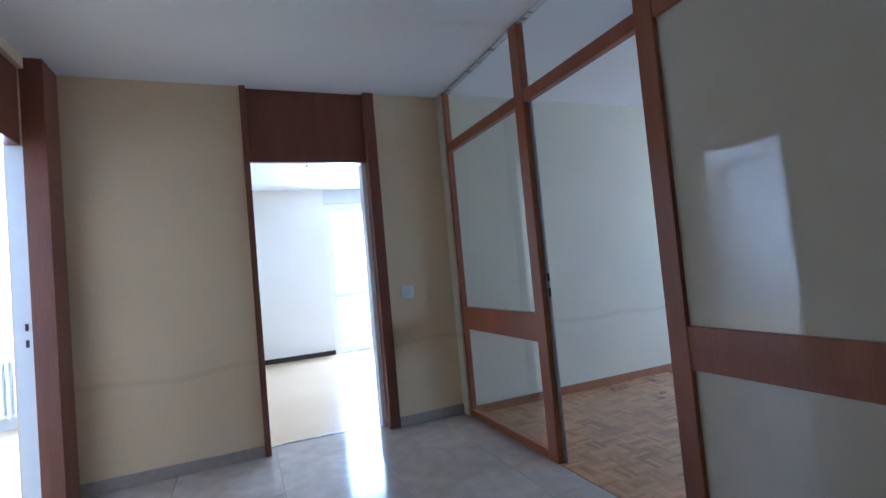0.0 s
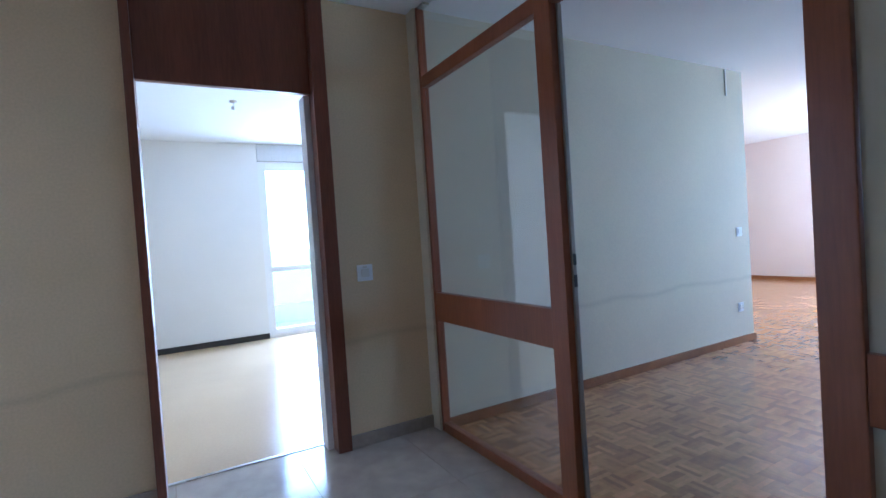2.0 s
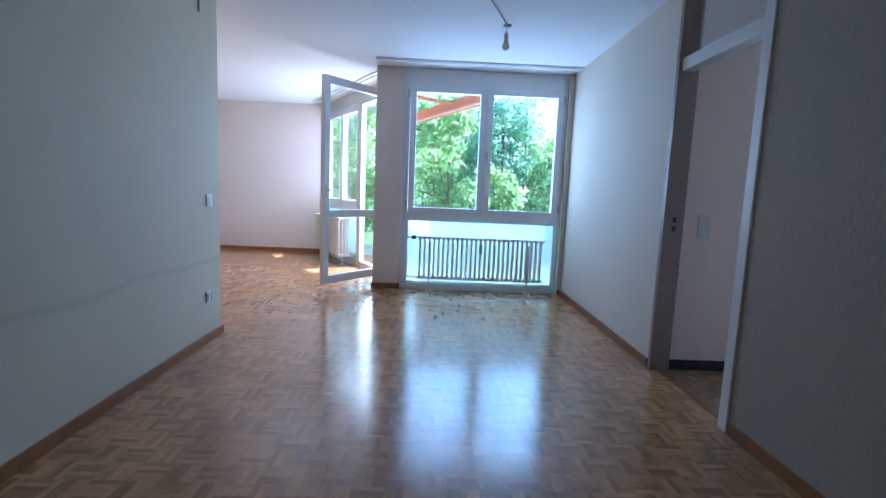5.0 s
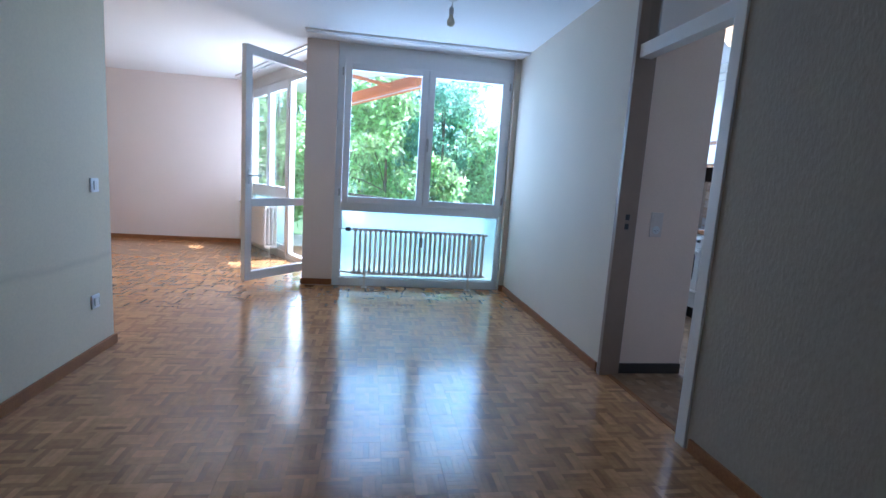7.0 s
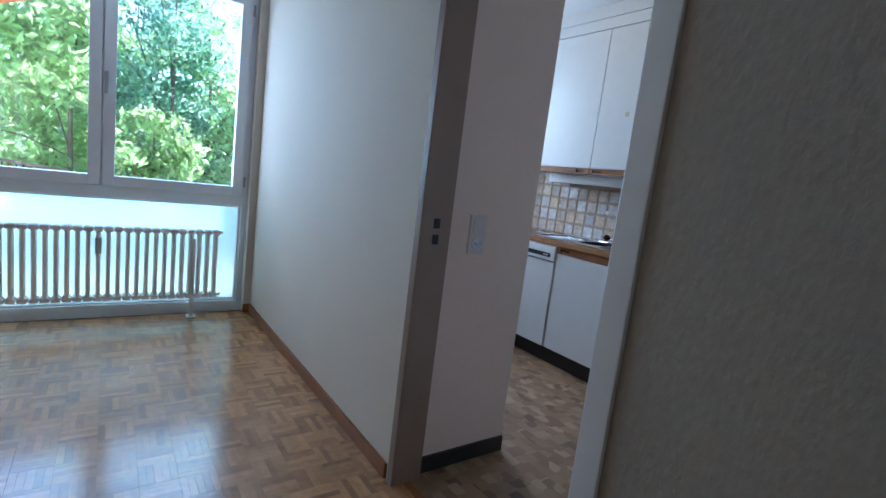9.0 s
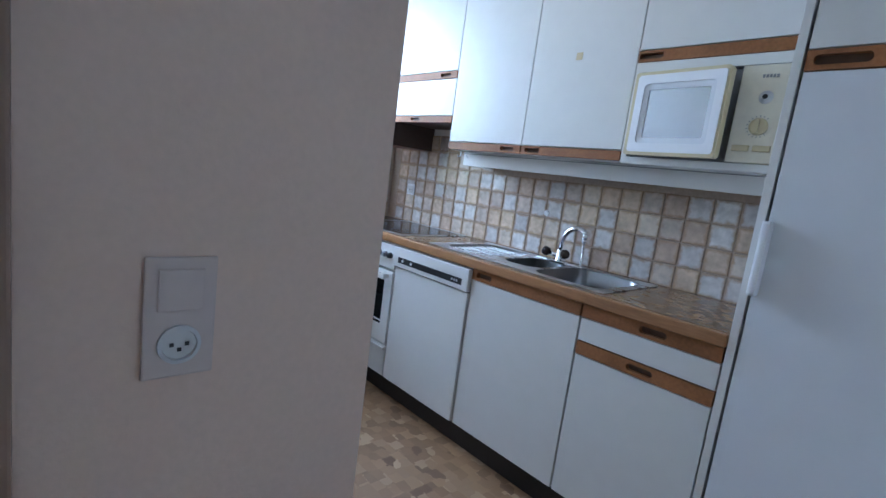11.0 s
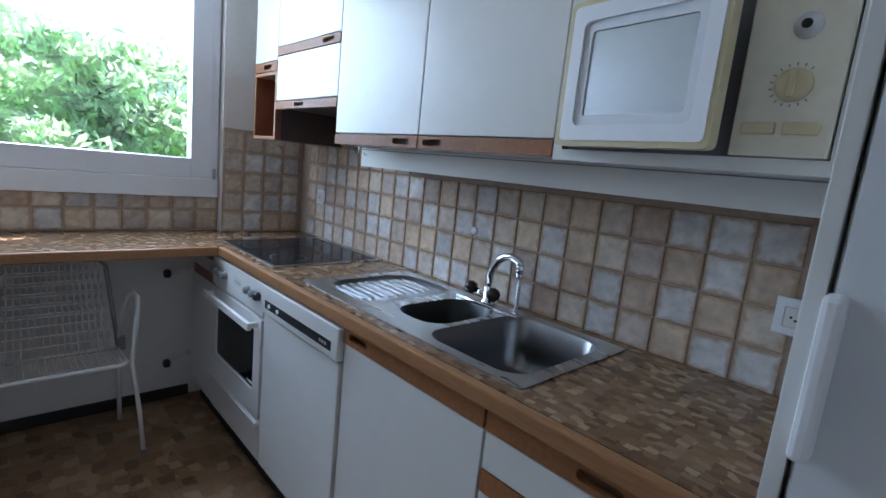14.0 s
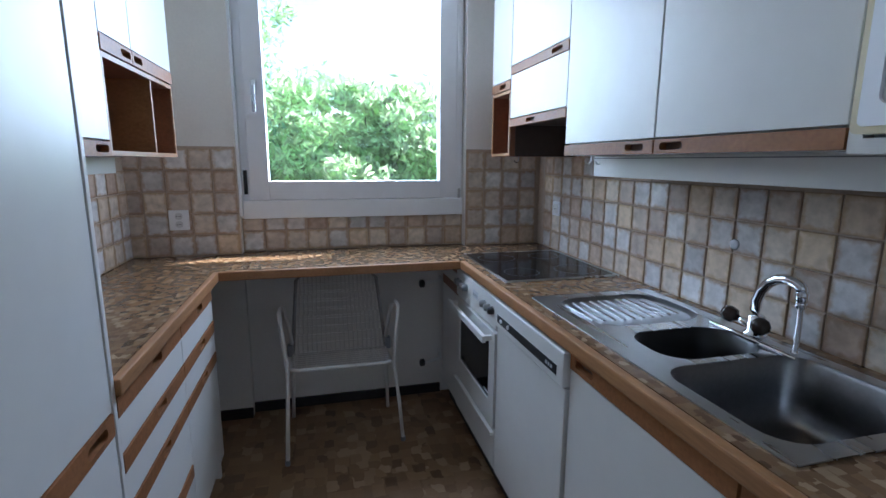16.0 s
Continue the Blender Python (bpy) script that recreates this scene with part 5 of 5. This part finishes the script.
for x0, x1, four in ((5.892, 6.39, True), (6.392, 6.84, False)):
    t = thing("base_cabinet", "white drawer cabinet with pale oak grip rails", "cabinet", ((x0 + x1) / 2, 0.35, 0), "base cabinets of the kitchen")
    carcass(t, x0, x1, KICK, TOP, YL + 0.02, 0.568)
    mid = (x0 + x1) / 2 + 0.02
    zs = [(0.81, TOP, 1), (0.722, 0.808, 0), (0.675, 0.72, 1), (0.59, 0.673, 0), (0.545, 0.588, 1)]
    zs += [(0.37, 0.543, 0), (0.325, 0.368, 1), (KICK + 0.003, 0.323, 0)] if four else [(KICK + 0.003, 0.543, 0)]
    for z0, z1, oak in zs:
        if oak:
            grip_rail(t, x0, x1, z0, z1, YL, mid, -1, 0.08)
        else:
            part("drawer_front", front(x0, x1, z0, z1, YL, -1), PAINTW, t)
    part("plinth", boxes(((x0, YL + 0.05, 0), (x1, 0.568, KICK - 0.002))), SKIRTB, t)
et = thing("end_panel", "white end panel of the drawer run", "panel", (6.88, 0.35, 0))
part("panel", boxes(((6.842, YL + 0.02, 0), (6.86, 0.568, TOP)), bev=0.002), PAINTW, et)
lu = thing("wall_cabinet", "white wall cabinet with a pale grip rail beside an oak niche", "cabinet", (6.1, 0.4, 1.375), "wall cabinets of the kitchen")
carcass(lu, 5.892, 6.298, 1.378, UT, 0.24, 0.568)
part("door", front(5.892, 6.298, 1.42, UT, 0.22, -1), PAINTW, lu)
grip_rail(lu, 5.892, 6.298, 1.378, 1.418, 0.22, 6.24, -1, 0.08)
lv = thing("wall_cabinet", "white two-door wall cabinet over an open oak niche", "cabinet", (6.62, 0.4, 1.38), "wall cabinets of the kitchen")
carcass(lv, 6.3, 6.94, 1.655, UT, 0.24, 0.568)
for x0, x1, at in ((6.3, 6.529, 6.48), (6.531, 6.94, 6.58)):
    part("door", front(x0, x1, 1.702, UT, 0.22, -1), PAINTW, lv)
    grip_rail(lv, x0, x1, 1.658, 1.7, 0.22, at, -1, 0.075)
niche(lv, 6.3, 6.94, 1.38, 1.654, 0.226, 0.568, (6.705,), -1)
vv = thing("light_valance", "white valance strip under the wall cabinet", "valance", (6.25, 0.35, 1.35))
part("strip", boxes(((5.892, 0.33, 1.325), (6.62, 0.345, 1.377)), bev=0.002), PAINTW, vv)
sk2 = thing("power_socket", "white double socket on the tiled wall", "socket", (7.35, 0.345, 1.08))
part("plate", boxes(((7.342, 0.3, 1.032), (7.35, 0.39, 1.13)), bev=0.003), PVC, sk2)
for z in (1.06, 1.1):
    o = part("outlet", moved(lathe([(0.018, 0), (0.017, 0.003), (0.0, 0.0015)], (0, 0, 0), 8), Matrix.Translation((7.342, 0.345, z)) @ pose(0, 0, 0, 0, -90, 0)), GREYL, sk2)
    for dy in (-0.008, 0, 0.008):
        part("pin_hole", boxes(((7.337, 0.345 + dy - 0.002, z - 0.002), (7.3385, 0.345 + dy + 0.002, z + 0.002))), BLACK, o)
switch_plate(7.11, -1.548, 1.125, 1, "white power socket on the tiled wall behind the hob", rocker=False, w=0.075)
switch_plate(4.955, -1.548, 1.09, 1, "white power socket on the tiles beside the fridge", rocker=False, w=0.085)
cap = thing("wall_hook", "small white round knob hook on the tiled wall", "hook", (5.95, -1.548, 1.12))
part("knob", moved(lathe([(0.016, 0), (0.015, 0.005), (0.008, 0.009), (0, 0.01)], (0, 0, 0), 16), Matrix.Translation((5.96, -1.548, 1.125)) @ pose(0, 0, 0, -90, 0, 0)), PVC, cap, smooth=True)
for z, nm in ((0.69, "black valve on a pipe stub"), (0.22, "capped lower pipe stub")):
    pv = thing("wall_pipe", nm + " below the worktop", "pipe", (7.4, -0.95, z))
    part("pipe", tube([(7.42, -0.98, z + 0.02), (7.35, -0.97, z + 0.02), (7.34, -0.88, z + 0.005)], 0.009, 8), PAINTW, pv)
    part("valve" if z > 0.5 else "cap", moved(lathe([(0.012, 0), (0.022, 0.006), (0.022, 0.026), (0.012, 0.032)], (0, 0, 0), 14), Matrix.Translation((7.34, -0.875, z + 0.005)) @ pose(0, 0, 0, -90, 0, 0)), BLACK, pv)

# ---- wire chair ----
ch = thing("garden_chair", "white metal mesh armchair with slim tube legs", "chair", (7.0, -0.42, 0))
SZ = 0.415
YA, YBc = -0.15, -0.64
for s, y, fx, fy in ((1, YA, 6.87, -0.135), (-1, YBc, 6.945, -0.68)):
    part("leg", tube([(fx, fy, 0), (6.93, (fy + y) / 2, 0.22), (6.955, y, SZ), (6.96, y + s * 0.012, 0.55), (6.975, y + s * 0.025, 0.655), (7.0, y + s * 0.028, 0.685), (7.06, y + s * 0.024, 0.688), (7.11, y + s * 0.016, 0.66), (7.16, y, 0.56), (7.19, y - s * 0.012, SZ + 0.02)], 0.0095, 10), CHAIRW, ch, smooth=True)
    part("leg", tube([(7.3, y + s * 0.01, 0), (7.25, y, 0.22), (7.19, y - s * 0.012, SZ)], 0.0095, 10), CHAIRW, ch, smooth=True)
    part("foot_cap", lathe([(0.012, 0), (0.012, 0.022)], (fx, fy, 0), 10), GREYK, ch)
    part("clamp", boxes(((7.165, y - 0.014, SZ - 0.015), (7.205, y + 0.014, SZ + 0.045)), bev=0.005), GREYK, ch)
yl, yr = YA - 0.012, YBc + 0.012
part("seat_frame", tube([(6.975, yl, SZ), (6.955, yl - 0.03, SZ), (6.955, yr + 0.03, SZ), (6.975, yr, SZ), (7.2, yr, SZ - 0.015), (7.2, yl, SZ - 0.015)], 0.009, 10, True), CHAIRW, ch, smooth=True)
ty0, ty1 = -0.19, -0.59
back = [(7.18, yr, SZ - 0.01), (7.2, (yr + ty1) / 2, 0.6), (7.23, ty1, 0.775), (7.235, ty1 + 0.03, 0.805), (7.235, ty0 - 0.03, 0.805), (7.23, ty0, 0.775), (7.2, (yl + ty0) / 2, 0.6), (7.18, yl, SZ - 0.01)]
part("back_frame", tube(back, 0.009, 10), CHAIRD, ch, "tube frame of the back, darkened as a silhouette", True)
seat = bmesh.new()
for k in range(1, 20):
    y = yl + (yr - yl) * k / 20
    box(seat, (6.955, y - 0.0014, SZ), (7.2, y + 0.0014, SZ + 0.0028))
for k in range(1, 10):
    x = 6.955 + 0.245 * k / 10
    box(seat, (x - 0.0016, yr, SZ + 0.0028), (x + 0.0016, yl, SZ + 0.006))
part("seat_mesh", seat, CHAIRM, ch, "wire seat mesh")
bk = bmesh.new()
for k in range(1, 20):
    s = k / 20
    y0, y1 = yl + (yr - yl) * s, ty0 + (ty1 - ty0) * s
    for n4 in range(4):
        p, q = y0 + (y1 - y0) * n4 / 4, y0 + (y1 - y0) * (n4 + 1) / 4
        box(bk, (-0.0014, min(p, q) - 0.0012, 0.0975 * n4), (0.0014, max(p, q) + 0.0012, 0.0975 * (n4 + 1)))
for k in range(1, 9):
    for dz in (-0.006, 0.006) if k > 3 else (0.0,):
        z = 0.39 * k / 9 + dz
        f = z / 0.39
        box(bk, (0.0014, yr + (ty1 - yr) * f, z - 0.002), (0.0054, yl + (ty0 - yl) * f, z + 0.002))
part("back_mesh", moved(bk, Matrix.Translation((7.182, 0, SZ - 0.005)) @ pose(0, 0, 0, 0, 7.8, 0)), CHAIRM, ch, "wire back mesh")


# ---- outside ----
structure("terrace", boxes(((7.75, -0.6, -0.36), (12.2, 3.2, -0.05)), ((9.2, 3.2, -0.36), (12.2, 4.0, -0.05))), CONCRETE, "pale concrete terrace outside the balcony door", "terrace")
# Second box is an added, unseen strip that keeps sun off the dining floor.
structure("balcony_soffit", boxes(((7.76, 1.2, C + 0.02), (9.25, 2.7, C + 0.2)), ((7.76, -0.75, C + 0.02), (8.6, 1.2, C + 0.2))), CEIL, "white underside of the balcony above, with an added sun-blocking strip", "soffit")
structure("balcony_soffit_slanted", slanted(boxes(((0.3, 0.19, C + 0.022), (FLEN + 0.6, 1.1, C + 0.2)))), CEIL, "white underside of the balcony over the slanted facade", "soffit")
aw = thing("awning", "folded orange awning under the balcony", "awning", (8.7, 2.1, 2.3))
A0, A1 = Vector((8.12, 1.72, 2.37)), Vector((10.4, 3.26, 2.2))
dv = (A1 - A0).normalized()
sd = Vector((dv.y, -dv.x, 0)).normalized()
secs = []
for p in (A0, A1):
    secs.append([p + sd * a + Vector((0, 0, b)) for a, b in ((-0.06, -0.06), (0.05, -0.085), (0.07, 0.0), (0.04, 0.065), (-0.05, 0.06))])
part("fabric_roll", loft(secs, True, True), ORANGE, aw, "faded orange awning fabric")
part("front_bar", tube([A0 - Vector((0, 0, 0.055)), A1 - Vector((0, 0, 0.055))], 0.022, 8), GREYL, aw)
part("arm", tube([A0 + dv * 0.5, A0 + dv * 0.9 + Vector((-0.35, 0.4, 0.12)), A0 + dv * 1.0 + Vector((-0.5, 0.75, 0.24))], 0.022, 8), ORANGE, aw)
for s in (0.3, 1.6):
    q = A0 + dv * s
    part("bracket", boxes(((q.x - 0.02, q.y - 0.02, q.z + 0.03), (q.x + 0.02, q.y + 0.02, C + 0.022))), GREYL, aw)


def leaf_mesh(name, centres, radii, count, size, seed, lean=0.0):
    """Many small folded leaves scattered in clumps."""
    rng = np.random.default_rng(seed)
    centres, radii = np.array(centres, float), np.array(radii, float)
    which = rng.integers(0, len(centres), count)
    d = rng.normal(size=(count, 3))
    d /= np.linalg.norm(d, axis=1)[:, None]
    p = centres[which] + d * radii[which][:, None] * (rng.random(count) ** 0.45)[:, None] * np.array([1, 1, 0.8])
    a = rng.normal(size=(count, 3)) + np.array([0, 0, lean])
    a /= np.linalg.norm(a, axis=1)[:, None]
    b = np.cross(a, rng.normal(size=(count, 3)))
    b /= np.linalg.norm(b, axis=1)[:, None]
    nn = np.cross(a, b)
    s = size * (0.6 + 0.8 * rng.random(count))[:, None]
    v = np.stack([p - a * s * 0.5, p + b * s * 0.2 + nn * s * 0.06, p + a * s * 0.55, p - b * s * 0.2 + nn * s * 0.06], 1).reshape(-1, 3)
    me = bpy.data.meshes.new(name)
    i = np.arange(count) * 4
    tri = np.concatenate([np.stack([i, i + 1, i + 2], 1), np.stack([i, i + 2, i + 3], 1)])
    me.from_pydata(v.tolist(), [], tri.tolist())
    return me


def shrub(name, label, category, x, y, h, spread, leaves, size, m, seed, base=0.15, col=None):
    rng = random.Random(seed)
    t = thing(name, label, category, (x, y, -0.35))
    part("trunk", loft([[(x + r * math.cos(k * math.tau / 8) + dx, y + r * math.sin(k * math.tau / 8), z) for k in range(8)] for r, z, dx in ((0.05, -0.36, 0), (0.03, 0.25 * h, 0.03), (0.017, 0.5 * h, -0.02), (0.006, 0.8 * h, 0.02))], True, True), BARK, t)
    cs, rs = [], []
    for k in range(16 + int(h * 8)):
        a, f = rng.random() * math.tau, rng.random()
        zz = h * (base + (0.97 - base) * f)
        rad = spread * math.sqrt(max(0.05, 1 - ((f - 0.4) / 0.62) ** 2)) * math.sqrt(rng.random())
        cs.append((x + rad * math.cos(a), y + rad * math.sin(a), zz - 0.35))
        rs.append(0.16 + 0.28 * rng.random() * min(1, h / 3))
    for k in range(7):
        c = cs[rng.randrange(len(cs))]
        z0 = 0.15 * h + 0.5 * h * rng.random()
        part("limb", tube([(x, y, min(z0, c[2]) - 0.1), ((x + c[0]) / 2, (y + c[1]) / 2, (min(z0, c[2]) + c[2]) / 2), c], 0.01, 6), BARK, t)
    me = leaf_mesh("crown", cs, rs, int(leaves * 0.72), size, seed, 0.4)
    me.materials.append(m)
    o = new("crown", me)
    o.parent = t
    o.matrix_parent_inverse = t.matrix_world.inverted()
    return t


SHRUBS = [
    # x, y, height, spread, leaves, leaf size, light or dark
    (10.6, 2.0, 3.3, 0.9, 5500, 0.13, 0), (11.2, 0.95, 4.4, 0.75, 8000, 0.09, 1), (12.4, 1.6, 3.7, 1.1, 6000, 0.12, 0),
    (13.0, 3.1, 4.2, 1.2, 6500, 0.13, 0), (11.9, 4.0, 4.0, 1.0, 6500, 0.12, 0), (14.2, 2.5, 4.6, 1.3, 5000, 0.14, 0), (13.8, 4.6, 5.2, 1.4, 6000, 0.14, 0),
    (13.0, 1.3, 4.8, 0.9, 7000, 0.1, 1), (10.4, 1.2, 1.9, 0.7, 4500, 0.12, 0), (12.0, 0.55, 2.9, 0.6, 5000, 0.1, 1),
    (11.0, -0.9, 2.62, 0.85, 9500, 0.13, 2), (11.4, -1.9, 2.72, 0.9, 9000, 0.13, 2), (11.2, -1.4, 2.75, 0.6, 6000, 0.13, 2), (12.4, -2.7, 2.6, 1.1, 7000, 0.12, 2), (11.3, -0.25, 2.85, 0.7, 8000, 0.12, 2), (11.75, 0.42, 4.6, 0.55, 7000, 0.1, 2), (13.4, -3.6, 2.6, 1.2, 6000, 0.12, 0),
]
LEAVES = (LEAF_L, LEAF_D, LEAF_Y)
for i, (x, y, h, sp, n, sz, k) in enumerate(SHRUBS):
    shrub("tree" if h > 3 else "shrub", ("light green broadleaf tree in the garden", "dense dark green conifer-like tree", "bright green laurel shrub by the kitchen window")[k], "tree" if h > 3 else "shrub", x, y, h, sp, n, sz, LEAVES[k], 11 + i)
for i in range(7):
    shrub("tree", "tree at the far edge of the garden", "tree", 19 + (i * 37 % 5), -9 + i * 3.4, 2.6 + (i * 13 % 4) * 0.5, 1.6, 4000, 0.2, LEAVES[i % 2], 60 + i)
hs = thing("house", "pale neighbouring house with a low grey roof", "house", (26, -7.5, -0.35))
part("wall", boxes(((24, -12, -0.35), (30, -4.5, 3.6))), WALL_W, hs)
part("roof", loft([[(23.5, -12.5, 3.6), (30.5, -12.5, 3.6), (30.5, -4, 3.6), (23.5, -4, 3.6)], [(25.5, -10.5, 4.8), (28.5, -10.5, 4.8), (28.5, -6, 4.8), (25.5, -6, 4.8)]], True, True), GREYP, hs)
for y in (-11, -9, -7):
    w = part("window", boxes(((23.96, y, 1.4), (24.0, y + 1.0, 2.6))), PVC, hs)
    part("pane", boxes(((23.95, y + 0.08, 1.48), (23.958, y + 0.92, 2.52))), DARKGLASS, w)


# ---- pieces: wall tiles, stone slabs, parquet squares ----
def shared_box(name, sx, sy, sz, material, bev=0.0015):
    bm = boxes(((-sx / 2, -sy / 2, 0), (sx / 2, sy / 2, sz)))
    if bev:
        top = [e for e in bm.edges if all(v.co.z > sz * 0.5 for v in e.verts)]
        bmesh.ops.bevel(bm, geom=top, offset=bev, segments=1, affect="EDGES")
    return mesh_of(bm, name, material)


TP, TG = 0.1005, 0.005
back = thing("tile_backsplash", "beige and grey-white glazed tile backsplash with brown joints", "backsplash", (6.1, -1.558, 0.9), kind="structure")
part("grout", boxes(((4.868, -1.5595, 0.9), (7.358, -1.5545, 1.42)), ((6.41, -1.5595, 1.42), (7.358, -1.5545, 1.5))), GROUT, back)
part("grout", boxes(((7.3545, -1.554, 0.9), (7.3595, -1.111, 1.435)), ((7.3545, 0.071, 0.9), (7.3595, 0.5695, 1.435)), ((7.4145, -1.1095, 0.9), (7.4195, 0.0695, 1.074))), GROUT, back)
part("grout", boxes(((5.892, 0.5645, 0.9), (7.3545, 0.5695, 1.3775))), GROUT, back)
tiles = [shared_box("tile", TP - TG, TP - TG, 0.0055, m, 0.002) for m in (TILE_A, TILE_B, TILE_C)]
half = [shared_box("tile", TP - TG, 0.058, 0.0055, m, 0.002) for m in (TILE_A, TILE_B, TILE_C)]
rng = random.Random(5)


def lay(mesh, m):
    o = new("tile", mesh)
    o.parent = back
    o.matrix_parent_inverse = back.matrix_world.inverted()
    o.matrix_basis = m @ pose(0, 0, 0.0, rng.uniform(-0.5, 0.5), rng.uniform(-0.5, 0.5), rng.uniform(-0.6, 0.6))


def pick(kinds):
    return kinds[rng.choices((0, 1, 2), (5, 4, 3))[0]]


face_y = Matrix(((1, 0, 0, 0), (0, 0, 1, 0), (0, 1, 0, 0), (0, 0, 0, 1)))
face_ny = Matrix(((1, 0, 0, 0), (0, 0, -1, 0), (0, 1, 0, 0), (0, 0, 0, 1)))
face_nx = Matrix(((0, 0, -1, 0), (1, 0, 0, 0), (0, 1, 0, 0), (0, 0, 0, 1)))
# south wall: columns counted from the fridge; a beige, b grey-white, c ochre
ROWS = ("abbcabacbacbbabcaacbabab", "cacbcbcbabacbccabbacabac", "bcbcaacbcabbabaacbabcaba", "bbbbcaccaabacabbaacabbac")
Z0 = 0.8965
for i in range(24):
    x = 4.9635 + TP * (i - 0.5)
    if x - TP / 2 < 4.868 or x + TP / 2 > 7.356:
        continue
    for j in range(6):
        if j < 4 or x > 6.42:
            kind = tiles["abc".index(ROWS[j][i])] if j < 4 else pick(tiles)
            lay(kind, Matrix.Translation((x, -1.5545, Z0 + TP * (j + 0.5))) @ face_y)
for y0, n, xx in ((-1.532, 4, 7.3545), (0.075, 5, 7.3545)):
    for i in range(n):
        for j in range(5):
            lay(pick(tiles), Matrix.Translation((xx, y0 + 0.1052 * (i + 0.5), 0.9 + 0.1052 * (j + 0.5))) @ face_nx @ Matrix.Diagonal((1.045, 1.045, 1, 1)))
for i in range(11):
    y = -1.106 + 0.1068 * (i + 0.5)
    lay(pick(tiles), Matrix.Translation((7.4145, y, 0.9035 + 0.0525)) @ face_nx @ Matrix.Diagonal((1.05, 1.05, 1, 1)))
    lay(pick(half), Matrix.Translation((7.4145, y, 0.9035 + 0.1075 + 0.031)) @ face_nx @ Matrix.Diagonal((1.05, 1, 1, 1)))
for i in range(14):
    for j in range(4):
        lay(pick(tiles), Matrix.Translation((7.35 - 0.1052 * (i + 0.5), 0.5645, 0.9 + 0.1052 * (j + 0.5))) @ face_ny @ Matrix.Diagonal((1.045, 1.045, 1, 1)))

# hall stone slabs
slab_meshes = {}
hall = bpy.data.objects["floor_hall"]
for i in range(5):
    for j in range(9):
        x0, x1 = -0.5 + 0.6 * i, min(2.138, -0.5 + 0.6 * (i + 1))
        y1 = 4.178 - 0.85 * j
        y0 = max(-1.99, y1 - 0.85)
        if x1 - x0 < 0.05 or y1 - y0 < 0.05:
            continue
        key = (round(x1 - x0, 3), round(y1 - y0, 3))
        if key not in slab_meshes:
            slab_meshes[key] = shared_box("stone_slab", key[0] - 0.0016, key[1] - 0.0016, 0.011, MARBLE, 0.0006)
        o = new("stone_slab", slab_meshes[key])
        o.parent = hall
        o.location = ((x0 + x1) / 2, (y0 + y1) / 2, -0.0115)


# parquet
PQ, NF = 0.128, 5


def parquet_square(turned):
    bm = bmesh.new()
    w = PQ / NF
    for k in range(NF):
        a0, a1 = -PQ / 2 + k * w + 0.0002, -PQ / 2 + (k + 1) * w - 0.0002
        lo, hi = ((a0, -PQ / 2 + 0.0003), (a1, PQ / 2 - 0.0003)) if turned else ((-PQ / 2 + 0.0003, a0), (PQ / 2 - 0.0003, a1))
        box(bm, (*lo, 0), (*hi, 0.011))
    return mesh_of(bm, "parquet_square", PARQ)


sq = [parquet_square(False), parquet_square(True)]
rest_v, rest_f = [], []
rng = random.Random(3)
count = 0
BOXF = ((0, 1, 3, 2), (4, 6, 7, 5), (0, 4, 5, 1), (2, 3, 7, 6), (1, 5, 7, 3))
for i in range(65):
    for j in range(66):
        x, y = 2.142 + PQ * (i + 0.5), 0.632 + PQ * (j + 0.5)
        if x > 10.42 or y > 8.9 or (x > 7.56 and y < max(2.95, FY0 + (x - FX0) * math.tan(FANG)) + 0.02) or (x < 5.61 and y > 3.905) or (y > 5.9 and x < 6.5):
            continue
        turned = (i + j) % 2
        dz, tz = rng.uniform(-0.00003, 0.00003), rng.uniform(-0.03, 0.03)
        if 3.0 < x < 5.6 and 1.0 < y < 3.0 and count < 300:
            o = new("parquet_square", sq[turned])
            o.parent = floor_living
            o.matrix_basis = Matrix.Translation((x, y, -0.0115 + dz)) @ pose(0, 0, 0, tz, rng.uniform(-0.03, 0.03), rng.choice((0, 180)))
            count += 1
            continue
        w = PQ / NF
        for k in range(NF):
            a0, a1 = -PQ / 2 + k * w + 0.0002, -PQ / 2 + (k + 1) * w - 0.0002
            (lx, ly), (hx, hy) = ((a0, -PQ / 2 + 0.0003), (a1, PQ / 2 - 0.0003)) if turned else ((-PQ / 2 + 0.0003, a0), (PQ / 2 - 0.0003, a1))
            b = len(rest_v)
            t1, t2 = rng.uniform(-0.0006, 0.0006), rng.uniform(-0.0006, 0.0006)
            for px in (lx, hx):
                for py in (ly, hy):
                    for pz in (-0.0115, -0.0005 + dz):
                        rest_v.append((x + px, y + py, pz + (t1 if px == lx else -t1) * 0.012 + (t2 if py == ly else -t2) * 0.012))
            rest_f += [tuple(b + q for q in f) for f in BOXF]
me = bpy.data.meshes.new("parquet_blocks")
me.from_pydata(rest_v, [], rest_f)
me.materials.append(PARQ)
o = new("parquet_blocks", me)
o.parent = floor_living
tagged(o, "oak mosaic parquet blocks", kind="stuff")
